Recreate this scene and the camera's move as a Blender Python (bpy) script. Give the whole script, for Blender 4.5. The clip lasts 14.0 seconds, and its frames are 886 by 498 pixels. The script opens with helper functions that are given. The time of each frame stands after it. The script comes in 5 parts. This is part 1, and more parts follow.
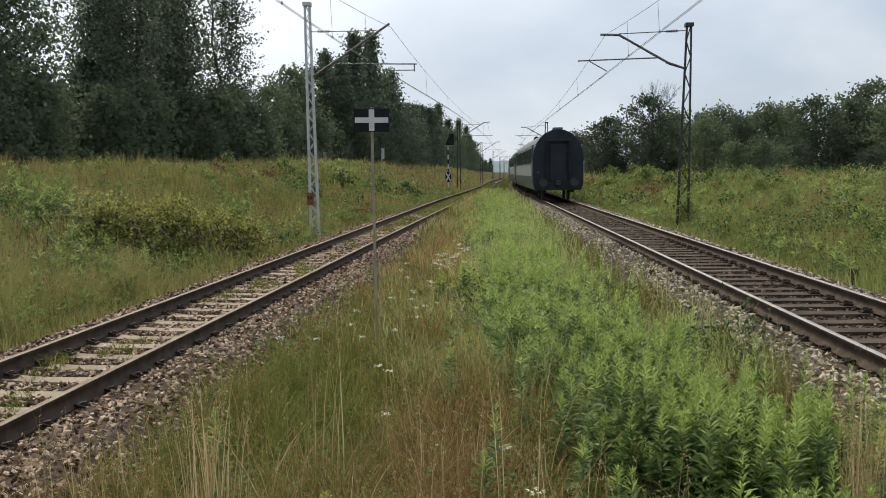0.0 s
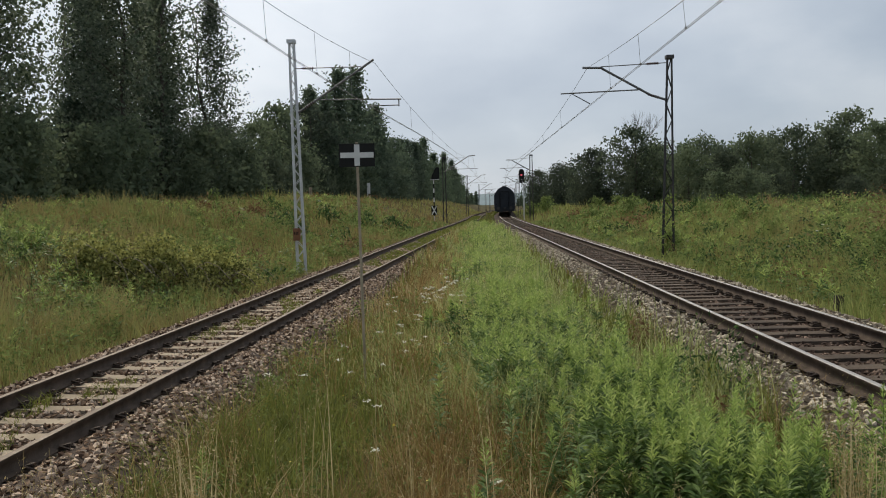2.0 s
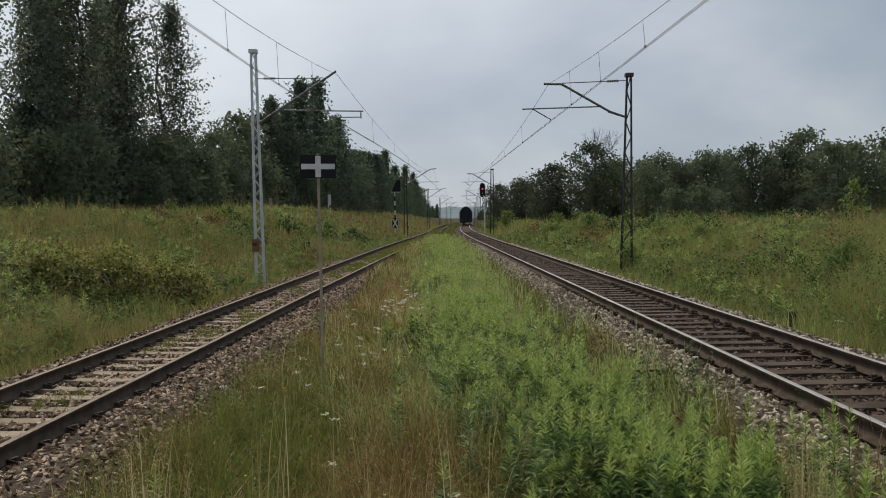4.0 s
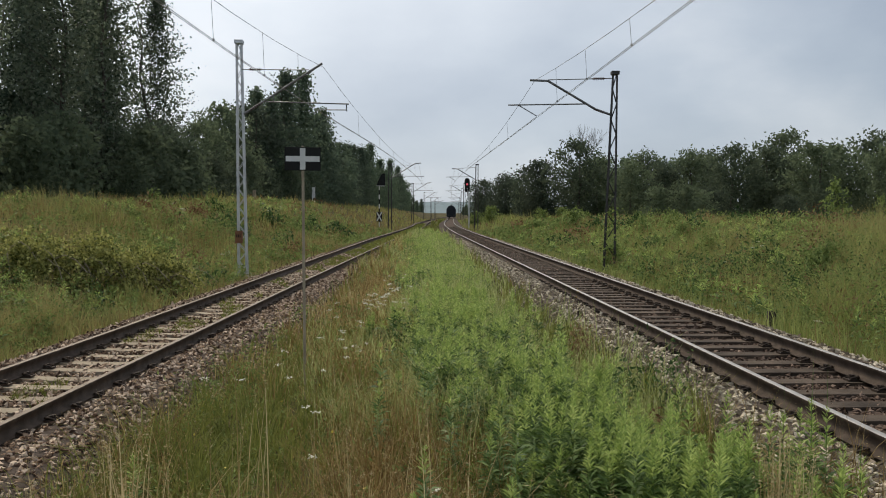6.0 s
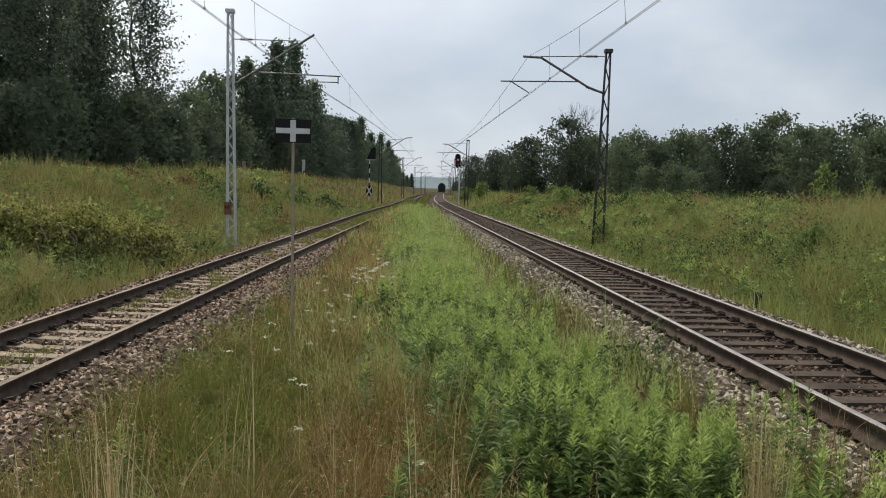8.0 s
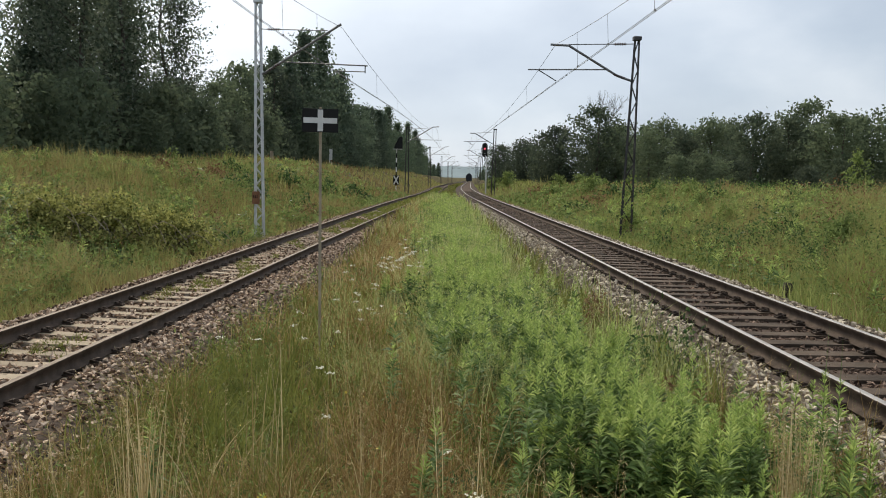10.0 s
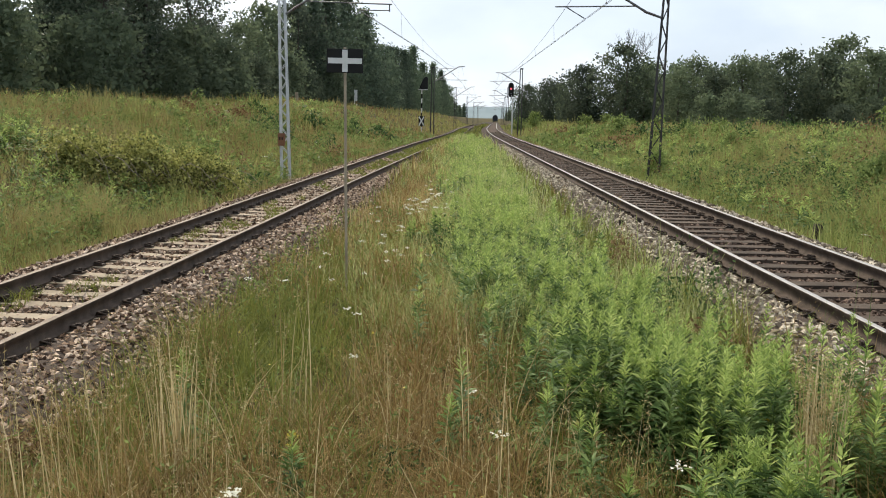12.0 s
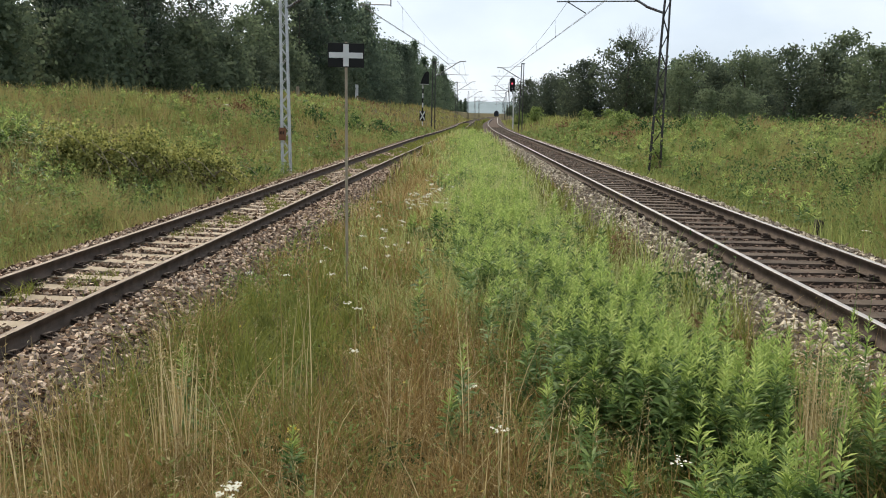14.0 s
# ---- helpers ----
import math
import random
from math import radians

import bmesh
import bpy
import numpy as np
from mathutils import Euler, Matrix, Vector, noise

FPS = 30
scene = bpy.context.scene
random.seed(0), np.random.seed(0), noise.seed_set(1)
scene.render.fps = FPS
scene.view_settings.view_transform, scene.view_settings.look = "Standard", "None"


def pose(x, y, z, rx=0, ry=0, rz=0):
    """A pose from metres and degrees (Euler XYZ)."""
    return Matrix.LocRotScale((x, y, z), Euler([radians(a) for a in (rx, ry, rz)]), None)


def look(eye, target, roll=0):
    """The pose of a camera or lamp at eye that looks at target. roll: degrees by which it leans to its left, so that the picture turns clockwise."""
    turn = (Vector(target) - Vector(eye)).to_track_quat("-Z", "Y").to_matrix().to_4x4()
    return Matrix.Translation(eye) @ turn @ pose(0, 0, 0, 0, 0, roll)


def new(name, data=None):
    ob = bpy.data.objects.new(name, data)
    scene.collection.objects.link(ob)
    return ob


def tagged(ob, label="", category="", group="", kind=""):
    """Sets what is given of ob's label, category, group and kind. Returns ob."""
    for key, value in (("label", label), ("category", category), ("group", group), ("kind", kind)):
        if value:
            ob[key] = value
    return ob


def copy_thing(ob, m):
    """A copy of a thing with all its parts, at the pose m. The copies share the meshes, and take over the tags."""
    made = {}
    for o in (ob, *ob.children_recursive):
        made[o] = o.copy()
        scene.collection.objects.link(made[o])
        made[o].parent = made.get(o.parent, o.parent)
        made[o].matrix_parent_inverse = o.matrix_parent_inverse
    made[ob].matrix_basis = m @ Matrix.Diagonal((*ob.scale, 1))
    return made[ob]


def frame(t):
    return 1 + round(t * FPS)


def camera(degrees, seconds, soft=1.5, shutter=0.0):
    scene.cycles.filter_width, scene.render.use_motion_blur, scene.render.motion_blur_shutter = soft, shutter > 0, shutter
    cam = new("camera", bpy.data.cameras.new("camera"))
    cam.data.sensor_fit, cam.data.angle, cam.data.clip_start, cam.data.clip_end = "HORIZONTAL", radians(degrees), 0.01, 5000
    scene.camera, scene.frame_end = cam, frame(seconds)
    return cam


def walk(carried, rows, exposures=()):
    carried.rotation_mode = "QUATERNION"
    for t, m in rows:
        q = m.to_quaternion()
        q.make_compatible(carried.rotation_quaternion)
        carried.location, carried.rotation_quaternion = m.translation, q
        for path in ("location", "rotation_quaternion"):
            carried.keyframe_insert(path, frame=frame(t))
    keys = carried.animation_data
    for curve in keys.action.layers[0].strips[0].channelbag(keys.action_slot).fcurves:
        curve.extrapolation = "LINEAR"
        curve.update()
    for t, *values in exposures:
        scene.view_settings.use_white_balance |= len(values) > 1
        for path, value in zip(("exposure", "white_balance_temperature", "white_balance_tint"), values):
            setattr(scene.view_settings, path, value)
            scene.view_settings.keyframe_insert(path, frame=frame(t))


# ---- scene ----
# Camera held by hand on the strip between two railway tracks: it turns, but stays in one place.
cam = camera(54.7, 14.0, soft=1.0)
EYE = (0.0, 0.0, 1.73)
PATH = [  # seconds, yaw, pitch, roll
    (0, 2.45, -5.16, 0.60),
    (0.5, 2.41, -3.59, 1.75),
    (1, 2.81, -3.82, 2.13),
    (1.5, 2.45, -3.15, 1.71),
    (2, 1.51, -2.95, 1.47),
    (2.5, 0.67, -2.73, 1.37),
    (3, 0.00, -2.10, 1.20),
    (5.5, -2.07, -2.30, -0.09),
    (6, -2.15, -2.49, -0.25),
    (6.5, -2.18, -3.01, -0.45),
    (7, -2.43, -3.68, -1.02),
    (7.2, -2.55, -4.00, -1.06),
    (9.3, -2.78, -4.24, -2.13),
    (9.5, -2.35, -4.42, -1.91),
    (10, -1.02, -4.88, -1.32),
    (10.5, -0.27, -5.34, -1.03),
    (11, 0.46, -7.26, -1.08),
    (11.5, 0.69, -8.66, -1.05),
    (12, 0.68, -8.82, -1.04),
    (12.5, 0.69, -8.96, -1.12),
    (13, 0.71, -9.05, -1.19),
    (13.5, 0.76, -9.06, -1.18),
    (14, 0.75, -9.16, -1.18),
]
EXPOSURES = [(0.0, 0.04), (0.25, -0.1), (0.5, -0.3), (1.0, -0.38), (1.5, -0.32), (2.0, -0.26), (2.5, -0.38), (3.0, -0.56), (5.3, -0.28), (6.5, -0.18), (7.2, -0.12), (9.3, -0.04), (10.0, 0.1), (10.5, 0.18), (11.0, 0.2), (11.4, 0.46), (12.0, 0.46), (13.0, 0.43), (14.0, 0.43)]
walk(cam, [(t, pose(*EYE, 90 + p, r, w)) for t, w, p, r in PATH], EXPOSURES)

# ---------------------------------------------------------------- light
SUN_AZ, SUN_EL = -22.0, 48.0  # degrees: seen ahead, a little to the left, behind thin cloud
sun_way = Vector((math.sin(radians(SUN_AZ)) * math.cos(radians(SUN_EL)), math.cos(radians(SUN_AZ)) * math.cos(radians(SUN_EL)), math.sin(radians(SUN_EL))))
sun_data = bpy.data.lights.new("sun", "SUN")
sun_data.energy, sun_data.angle, sun_data.color = 2.8, radians(8), (1.0, 0.90, 0.72)
sun = new("sun", sun_data)
sun.matrix_world = look(sun_way * 100, (0, 0, 0))

world = bpy.data.worlds.new("overcast_sky")
scene.world = world
world.use_nodes = True
wt = world.node_tree
wt.nodes.clear()


def wnode(kind, **inputs):
    n = wt.nodes.new(kind)
    for k, v in inputs.items():
        n.inputs[k].default_value = v
    return n


def ramp(tree, stops, socket=None, mode="LINEAR"):
    n = tree.nodes.new("ShaderNodeValToRGB")
    n.color_ramp.interpolation = mode
    el = n.color_ramp.elements
    while len(el) < len(stops):
        el.new(0.5)
    for e, (p, c) in zip(el, stops):
        e.position, e.color = p, (*c, 1)
    if socket is not None:
        tree.links.new(socket, n.inputs["Fac"])
    return n


sky = wt.nodes.new("ShaderNodeTexSky")
sky.sky_type, sky.sun_disc = "NISHITA", False
sky.sun_elevation, sky.sun_rotation = radians(SUN_EL), radians(SUN_AZ)
sky_dim = wt.nodes.new("ShaderNodeVectorMath")
sky_dim.operation = "SCALE"
sky_dim.inputs["Scale"].default_value = 0.12
wt.links.new(sky.outputs["Color"], sky_dim.inputs[0])
coord = wt.nodes.new("ShaderNodeTexCoord")
flat = wt.nodes.new("ShaderNodeMapping")
flat.inputs["Scale"].default_value = (1.0, 1.0, 1.9)
wt.links.new(coord.outputs["Generated"], flat.inputs["Vector"])
cloud = wnode("ShaderNodeTexNoise", Scale=2.6, Detail=7.0, Roughness=0.5)
wt.links.new(flat.outputs["Vector"], cloud.inputs["Vector"])
cloud_col = ramp(wt, [(0.32, (0.35, 0.425, 0.535)), (0.5, (0.49, 0.565, 0.66)), (0.7, (0.74, 0.79, 0.85))], cloud.outputs["Fac"])
# thin cloud glows around the hidden sun
dot = wt.nodes.new("ShaderNodeVectorMath")
dot.operation = "DOT_PRODUCT"
dot.inputs[1].default_value = sun_way
wt.links.new(coord.outputs["Generated"], dot.inputs[0])
halo = ramp(wt, [(0.52, (0, 0, 0)), (0.70, (0.21, 0.205, 0.2)), (0.84, (0.60, 0.58, 0.55)), (1.0, (0.85, 0.8, 0.74))], dot.outputs["Value"])
lit = wt.nodes.new("ShaderNodeMixRGB")
lit.blend_type = "ADD"
lit.inputs["Fac"].default_value = 1.0
wt.links.new(cloud_col.outputs["Color"], lit.inputs["Color1"])
wt.links.new(halo.outputs["Color"], lit.inputs["Color2"])
veil = wt.nodes.new("ShaderNodeMixRGB")
veil.inputs["Fac"].default_value = 0.9
wt.links.new(sky_dim.outputs["Vector"], veil.inputs["Color1"])
wt.links.new(lit.outputs["Color"], veil.inputs["Color2"])
background = wnode("ShaderNodeBackground", Strength=1.0)
wt.links.new(veil.outputs["Color"], background.inputs["Color"])
world_out = wt.nodes.new("ShaderNodeOutputWorld")
wt.links.new(background.outputs["Background"], world_out.inputs["Surface"])


# ---------------------------------------------------------------- materials
def material(name, low, high, rough=0.8, metal=0.0, scale=3.0, bump=0.2, bump_scale=30.0, island=0.0, through_light=0.0, mid=None, patch=None, patch_scale=0.3, spec=0.3, each=0.0):
    """Two-scale noise between two colours, optional per-piece variation, patches in the world and light through leaves."""
    m = bpy.data.materials.new(name)
    m.use_nodes = True
    t = m.node_tree
    bsdf = t.nodes["Principled BSDF"]
    bsdf.inputs["Roughness"].default_value = rough
    bsdf.inputs["Metallic"].default_value = metal
    bsdf.inputs["Specular IOR Level"].default_value = spec
    co = t.nodes.new("ShaderNodeNewGeometry")
    big = t.nodes.new("ShaderNodeTexNoise")
    big.inputs["Scale"].default_value, big.inputs["Detail"].default_value = scale, 5.0
    t.links.new(co.outputs["Position"], big.inputs["Vector"])
    fac = big.outputs["Fac"]
    if island:
        mixf = t.nodes.new("ShaderNodeMix")
        mixf.inputs[0].default_value = island
        t.links.new(fac, mixf.inputs[2])
        t.links.new(co.outputs["Random Per Island"], mixf.inputs[3])
        fac = mixf.outputs[0]
    stops = [(0.25, low), (0.75, high)] if mid is None else [(0.2, low), (0.5, mid), (0.8, high)]
    col = ramp(t, stops, fac).outputs["Color"]
    if patch:
        pn = t.nodes.new("ShaderNodeTexNoise")
        pn.inputs["Scale"].default_value, pn.inputs["Detail"].default_value = patch_scale, 3.0
        t.links.new(co.outputs["Position"], pn.inputs["Vector"])
        pr = ramp(t, [(0.45, (0, 0, 0)), (0.62, (1, 1, 1))], pn.outputs["Fac"])
        mx = t.nodes.new("ShaderNodeMixRGB")
        mx.inputs["Color2"].default_value = (*patch, 1)
        t.links.new(pr.outputs["Color"], mx.inputs["Fac"])
        t.links.new(col, mx.inputs["Color1"])
        col = mx.outputs["Color"]
    if each:
        info = t.nodes.new("ShaderNodeObjectInfo")
        tint = ramp(t, [(0.0, (1 - each, 1 - each, 1 - 0.8 * each)), (0.55, (1 - 0.3 * each, 1 - 0.3 * each, 1 - 0.25 * each)), (1.0, (1 + 0.4 * each, 1 + 0.4 * each, 1 + 0.2 * each))], info.outputs["Random"])
        mult = t.nodes.new("ShaderNodeMixRGB")
        mult.blend_type = "MULTIPLY"
        mult.inputs["Fac"].default_value = 1.0
        t.links.new(col, mult.inputs["Color1"])
        t.links.new(tint.outputs["Color"], mult.inputs["Color2"])
        col = mult.outputs["Color"]
    t.links.new(col, bsdf.inputs["Base Color"])
    if bump:
        fine = t.nodes.new("ShaderNodeTexNoise")
        fine.inputs["Scale"].default_value, fine.inputs["Detail"].default_value = bump_scale, 4.0
        t.links.new(co.outputs["Position"], fine.inputs["Vector"])
        b = t.nodes.new("ShaderNodeBump")
        b.inputs["Strength"].default_value, b.inputs["Distance"].default_value = bump, 0.02
        t.links.new(fine.outputs["Fac"], b.inputs["Height"])
        t.links.new(b.outputs["Normal"], bsdf.inputs["Normal"])
    if through_light:
        tr = t.nodes.new("ShaderNodeBsdfTranslucent")
        t.links.new(col, tr.inputs["Color"])
        ms = t.nodes.new("ShaderNodeMixShader")
        ms.inputs["Fac"].default_value = through_light
        t.links.new(bsdf.outputs["BSDF"], ms.inputs[1])
        t.links.new(tr.outputs["BSDF"], ms.inputs[2])
        t.links.new(ms.outputs["Shader"], t.nodes["Material Output"].inputs["Surface"])
    return m


M = {}
M["soil"] = material("soil_and_turf", (0.035, 0.034, 0.013), (0.10, 0.088, 0.036), 0.95, scale=0.8, bump=0.8, bump_scale=9, patch=(0.11, 0.085, 0.042), patch_scale=0.25, spec=0.05)
M["ballast"] = material("ballast_bed", (0.035, 0.026, 0.021), (0.11, 0.083, 0.066), 0.95, scale=14, bump=1.0, bump_scale=26, spec=0.1)
M["stone"] = material("ballast_stone_brown", (0.07, 0.043, 0.03), (0.62, 0.48, 0.36), 0.9, scale=3, bump=0.3, bump_scale=70, island=0.85, mid=(0.31, 0.21, 0.138), spec=0.06)
M["stone_pale"] = material("ballast_stone_grey", (0.15, 0.118, 0.082), (0.66, 0.57, 0.44), 0.9, scale=3, bump=0.3, bump_scale=70, island=0.85, mid=(0.37, 0.305, 0.22), spec=0.08)
M["stone_rust"] = material("rusty_gravel", (0.05, 0.033, 0.025), (0.25, 0.178, 0.135), 0.9, scale=3, bump=0.3, bump_scale=70, island=0.75, mid=(0.115, 0.077, 0.057), spec=0.1)
M["bed_rust"] = material("rusty_track_bed", (0.05, 0.036, 0.028), (0.12, 0.085, 0.065), 0.95, scale=5, bump=0.8, bump_scale=30, spec=0.1)
M["rail"] = material("rail_side_rust", (0.05, 0.037, 0.028), (0.125, 0.092, 0.07), 0.8, 0.1, scale=6, bump=0.3, bump_scale=60, spec=0.15)
M["rail_head"] = material("rail_running_surface", (0.26, 0.24, 0.22), (0.42, 0.40, 0.37), 0.5, 0.5, scale=4, bump=0.05)
M["rail_head_dull"] = material("rail_running_surface_dull", (0.13, 0.095, 0.07), (0.26, 0.21, 0.165), 0.65, 0.25, scale=4, bump=0.05)
M["concrete"] = material("sleeper_concrete", (0.22, 0.178, 0.125), (0.43, 0.355, 0.265), 0.9, scale=2.2, bump=0.35, bump_scale=40, spec=0.1)
M["timber"] = material("sleeper_timber", (0.034, 0.026, 0.020), (0.125, 0.094, 0.070), 0.85, scale=2.5, bump=0.6, bump_scale=25, spec=0.12)
M["clip"] = material("clip_iron", (0.03, 0.022, 0.018), (0.08, 0.055, 0.04), 0.7, 0.3, scale=9)
M["zinc"] = material("galvanised_steel", (0.42, 0.43, 0.44), (0.66, 0.67, 0.68), 0.5, 0.35, scale=2.5, bump=0.05)
M["dark_steel"] = material("weathered_dark_steel", (0.035, 0.035, 0.036), (0.085, 0.08, 0.078), 0.6, 0.3, scale=2.5, bump=0.1)
M["tube"] = material("cantilever_tube", (0.10, 0.10, 0.10), (0.20, 0.20, 0.20), 0.5, 0.5, scale=2.5, bump=0.05)
M["wire"] = material("copper_wire_dark", (0.14, 0.14, 0.14), (0.24, 0.23, 0.22), 0.5, 0.5, scale=1, bump=0)
M["porcelain"] = material("brown_porcelain", (0.05, 0.03, 0.025), (0.09, 0.05, 0.04), 0.25, scale=3, bump=0)
M["rust"] = material("rusty_plate", (0.13, 0.06, 0.035), (0.27, 0.13, 0.07), 0.85, scale=7, bump=0.3)
M["black"] = material("black_enamel", (0.012, 0.012, 0.012), (0.026, 0.026, 0.025), 0.65, scale=3, bump=0.05, spec=0.12)
M["white"] = material("white_enamel", (0.56, 0.56, 0.54), (0.72, 0.72, 0.70), 0.6, scale=6, bump=0.05)
M["pole"] = material("sign_pole_tan", (0.25, 0.205, 0.145), (0.42, 0.355, 0.26), 0.75, 0.0, scale=5, bump=0.15, spec=0.15)
M["wood_old"] = material("old_timber_stump", (0.025, 0.02, 0.016), (0.07, 0.055, 0.045), 0.9, scale=6, bump=0.5)
M["bark"] = material("bark", (0.05, 0.042, 0.034), (0.13, 0.115, 0.095), 0.9, scale=2, bump=0.7, bump_scale=14)
M["bark_dead"] = material("bare_branches", (0.16, 0.15, 0.14), (0.26, 0.25, 0.23), 0.9, scale=2, bump=0.2)
M["leaf_poplar"] = material("poplar_leaves", (0.06, 0.088, 0.052), (0.22, 0.255, 0.165), 0.55, scale=0.9, bump=0, island=0.55, through_light=0.45, spec=0.3, each=0.20)
# Leaves lifted and blued: distance haze over the wood is put into this colour.
M["leaf_conifer"] = material("dark_tree_leaves", (0.09, 0.13, 0.085), (0.19, 0.24, 0.155), 0.75, scale=0.3, bump=0, island=0.4, through_light=0.5, spec=0.08, each=0.30)
M["leaf_round"] = material("broad_tree_leaves", (0.08, 0.108, 0.07), (0.165, 0.198, 0.12), 0.75, scale=0.3, bump=0, island=0.35, through_light=0.5, spec=0.06, each=0.42)
M["leaf_fresh"] = material("light_bush_leaves", (0.10, 0.15, 0.04), (0.36, 0.44, 0.15), 0.7, scale=2.0, bump=0, island=0.4, through_light=0.42, spec=0.06, each=0.2)
M["leaf_bramble"] = material("bramble_leaves", (0.06, 0.075, 0.02), (0.58, 0.56, 0.2), 0.65, scale=3.0, bump=0, island=0.55, through_light=0.35, mid=(0.31, 0.31, 0.095), spec=0.1)
M["golden"] = material("goldenrod_leaves", (0.04, 0.078, 0.024), (0.25, 0.335, 0.115), 0.55, scale=4.5, bump=0, island=0.42, through_light=0.35, mid=(0.115, 0.19, 0.053), spec=0.18)
M["golden_tip"] = material("goldenrod_tips", (0.18, 0.26, 0.065), (0.60, 0.67, 0.24), 0.6, scale=4.5, bump=0, island=0.4, through_light=0.5, mid=(0.33, 0.43, 0.12), spec=0.1)
M["grass_green"] = material("green_grass", (0.08, 0.10, 0.022), (0.34, 0.34, 0.10), 0.55, scale=5.5, bump=0, island=0.38, through_light=0.35, mid=(0.19, 0.21, 0.05), spec=0.08)
M["grass_olive"] = material("meadow_grass", (0.12, 0.135, 0.04), (0.50, 0.48, 0.20), 0.6, scale=1.6, bump=0, island=0.32, through_light=0.42, mid=(0.275, 0.285, 0.095), spec=0.08, patch=(0.34, 0.30, 0.13), patch_scale=0.13)
M["grass_bank"] = material("lush_bank_grass", (0.12, 0.15, 0.04), (0.50, 0.52, 0.20), 0.6, scale=1.6, bump=0, island=0.32, through_light=0.42, mid=(0.285, 0.325, 0.10), spec=0.08, patch=(0.34, 0.33, 0.13), patch_scale=0.12)
M["grass_pale"] = material("pale_green_grass", (0.22, 0.26, 0.085), (0.66, 0.66, 0.33), 0.6, scale=3.0, bump=0, island=0.4, through_light=0.45, mid=(0.42, 0.455, 0.18), spec=0.08)
M["straw_pale"] = material("pale_straw", (0.30, 0.225, 0.10), (0.66, 0.55, 0.33), 0.7, scale=2.0, bump=0, island=0.7, through_light=0.4, mid=(0.46, 0.37, 0.19), spec=0.1)
M["grass_straw"] = material("straw_on_bank", (0.18, 0.135, 0.055), (0.40, 0.325, 0.15), 0.7, scale=1.8, bump=0, island=0.3, through_light=0.45, mid=(0.28, 0.215, 0.09), spec=0.06)
M["grass_dry"] = material("dry_grass", (0.12, 0.075, 0.03), (0.54, 0.41, 0.20), 0.7, scale=6.0, bump=0, island=0.42, through_light=0.32, mid=(0.30, 0.20, 0.08), spec=0.08)
M["grass_rust"] = material("rusty_seed_heads", (0.12, 0.07, 0.035), (0.36, 0.25, 0.14), 0.8, scale=1.0, bump=0, island=0.7, through_light=0.35, mid=(0.22, 0.14, 0.075), spec=0.05)
M["grass_gold"] = material("golden_panicles", (0.20, 0.13, 0.045), (0.62, 0.49, 0.24), 0.7, scale=1.5, bump=0, island=0.7, through_light=0.4, mid=(0.38, 0.275, 0.11), spec=0.08)
M["leaf_dark"] = material("dark_weed_leaves", (0.025, 0.055, 0.018), (0.14, 0.21, 0.07), 0.6, scale=1.2, bump=0, island=0.6, through_light=0.35, mid=(0.065, 0.115, 0.035), spec=0.15)
M["petal"] = material("white_petals", (0.5, 0.49, 0.38), (0.74, 0.73, 0.62), 0.7, scale=5, bump=0, through_light=0.2, spec=0.05)
M["petal_yellow"] = material("yellow_petals", (0.5, 0.38, 0.05), (0.7, 0.55, 0.1), 0.6, scale=5, bump=0, through_light=0.2)
M["coach_dark"] = material("coach_end_dark_blue", (0.012, 0.016, 0.022), (0.025, 0.031, 0.04), 0.6, scale=1.2, bump=0.05)
M["coach_blue"] = material("coach_side_blue", (0.03, 0.05, 0.09), (0.05, 0.08, 0.13), 0.3, scale=0.8, bump=0.02, spec=0.5)
# Pale grey that stands for the reflection on the coach's lower side.
M["coach_reflection"] = material("coach_side_reflection", (0.30, 0.33, 0.36), (0.42, 0.45, 0.47), 0.35, scale=0.8, bump=0.02, spec=0.5)
M["coach_roof"] = material("coach_roof_grey", (0.10, 0.105, 0.11), (0.18, 0.185, 0.19), 0.6, scale=1.0, bump=0.05)
M["rubber"] = material("black_rubber", (0.012, 0.014, 0.018), (0.026, 0.03, 0.036), 0.8, scale=3, bump=0.2)
M["glass_dark"] = material("tinted_window", (0.01, 0.014, 0.018), (0.02, 0.026, 0.03), 0.08, scale=1, bump=0, spec=0.6)
# Pale blue-grey: the haze over the distant hills is put into this base colour.
M["hill"] = material("haze_coloured_hill", (0.20, 0.245, 0.26), (0.27, 0.32, 0.335), 1.0, scale=0.02, bump=0, spec=0.0)


def glow(name, colour, strength):
    m = material(name, colour, colour, 0.4, bump=0)
    b = m.node_tree.nodes["Principled BSDF"]
    b.inputs["Emission Color"].default_value = (*colour, 1)
    b.inputs["Emission Strength"].default_value = strength
    return m


M["red_lamp"] = glow("red_signal_lamp", (0.9, 0.10, 0.14), 0.7)


# ---------------------------------------------------------------- mesh helpers
def mesh_np(name, verts, faces, mat):
    """A mesh from numpy arrays; every face has the same number of corners."""
    me = bpy.data.meshes.new(name)
    verts, faces = np.asarray(verts, np.float32), np.asarray(faces, np.int32)
    n, k = faces.shape
    me.vertices.add(len(verts))
    me.vertices.foreach_set("co", verts.ravel())
    me.loops.add(n * k)
    me.loops.foreach_set("vertex_index", faces.ravel())
    me.polygons.add(n)
    me.polygons.foreach_set("loop_start", np.arange(0, n * k, k, dtype=np.int32))
    me.update(calc_edges=True)
    me.validate()
    me.materials.append(M[mat])
    return me


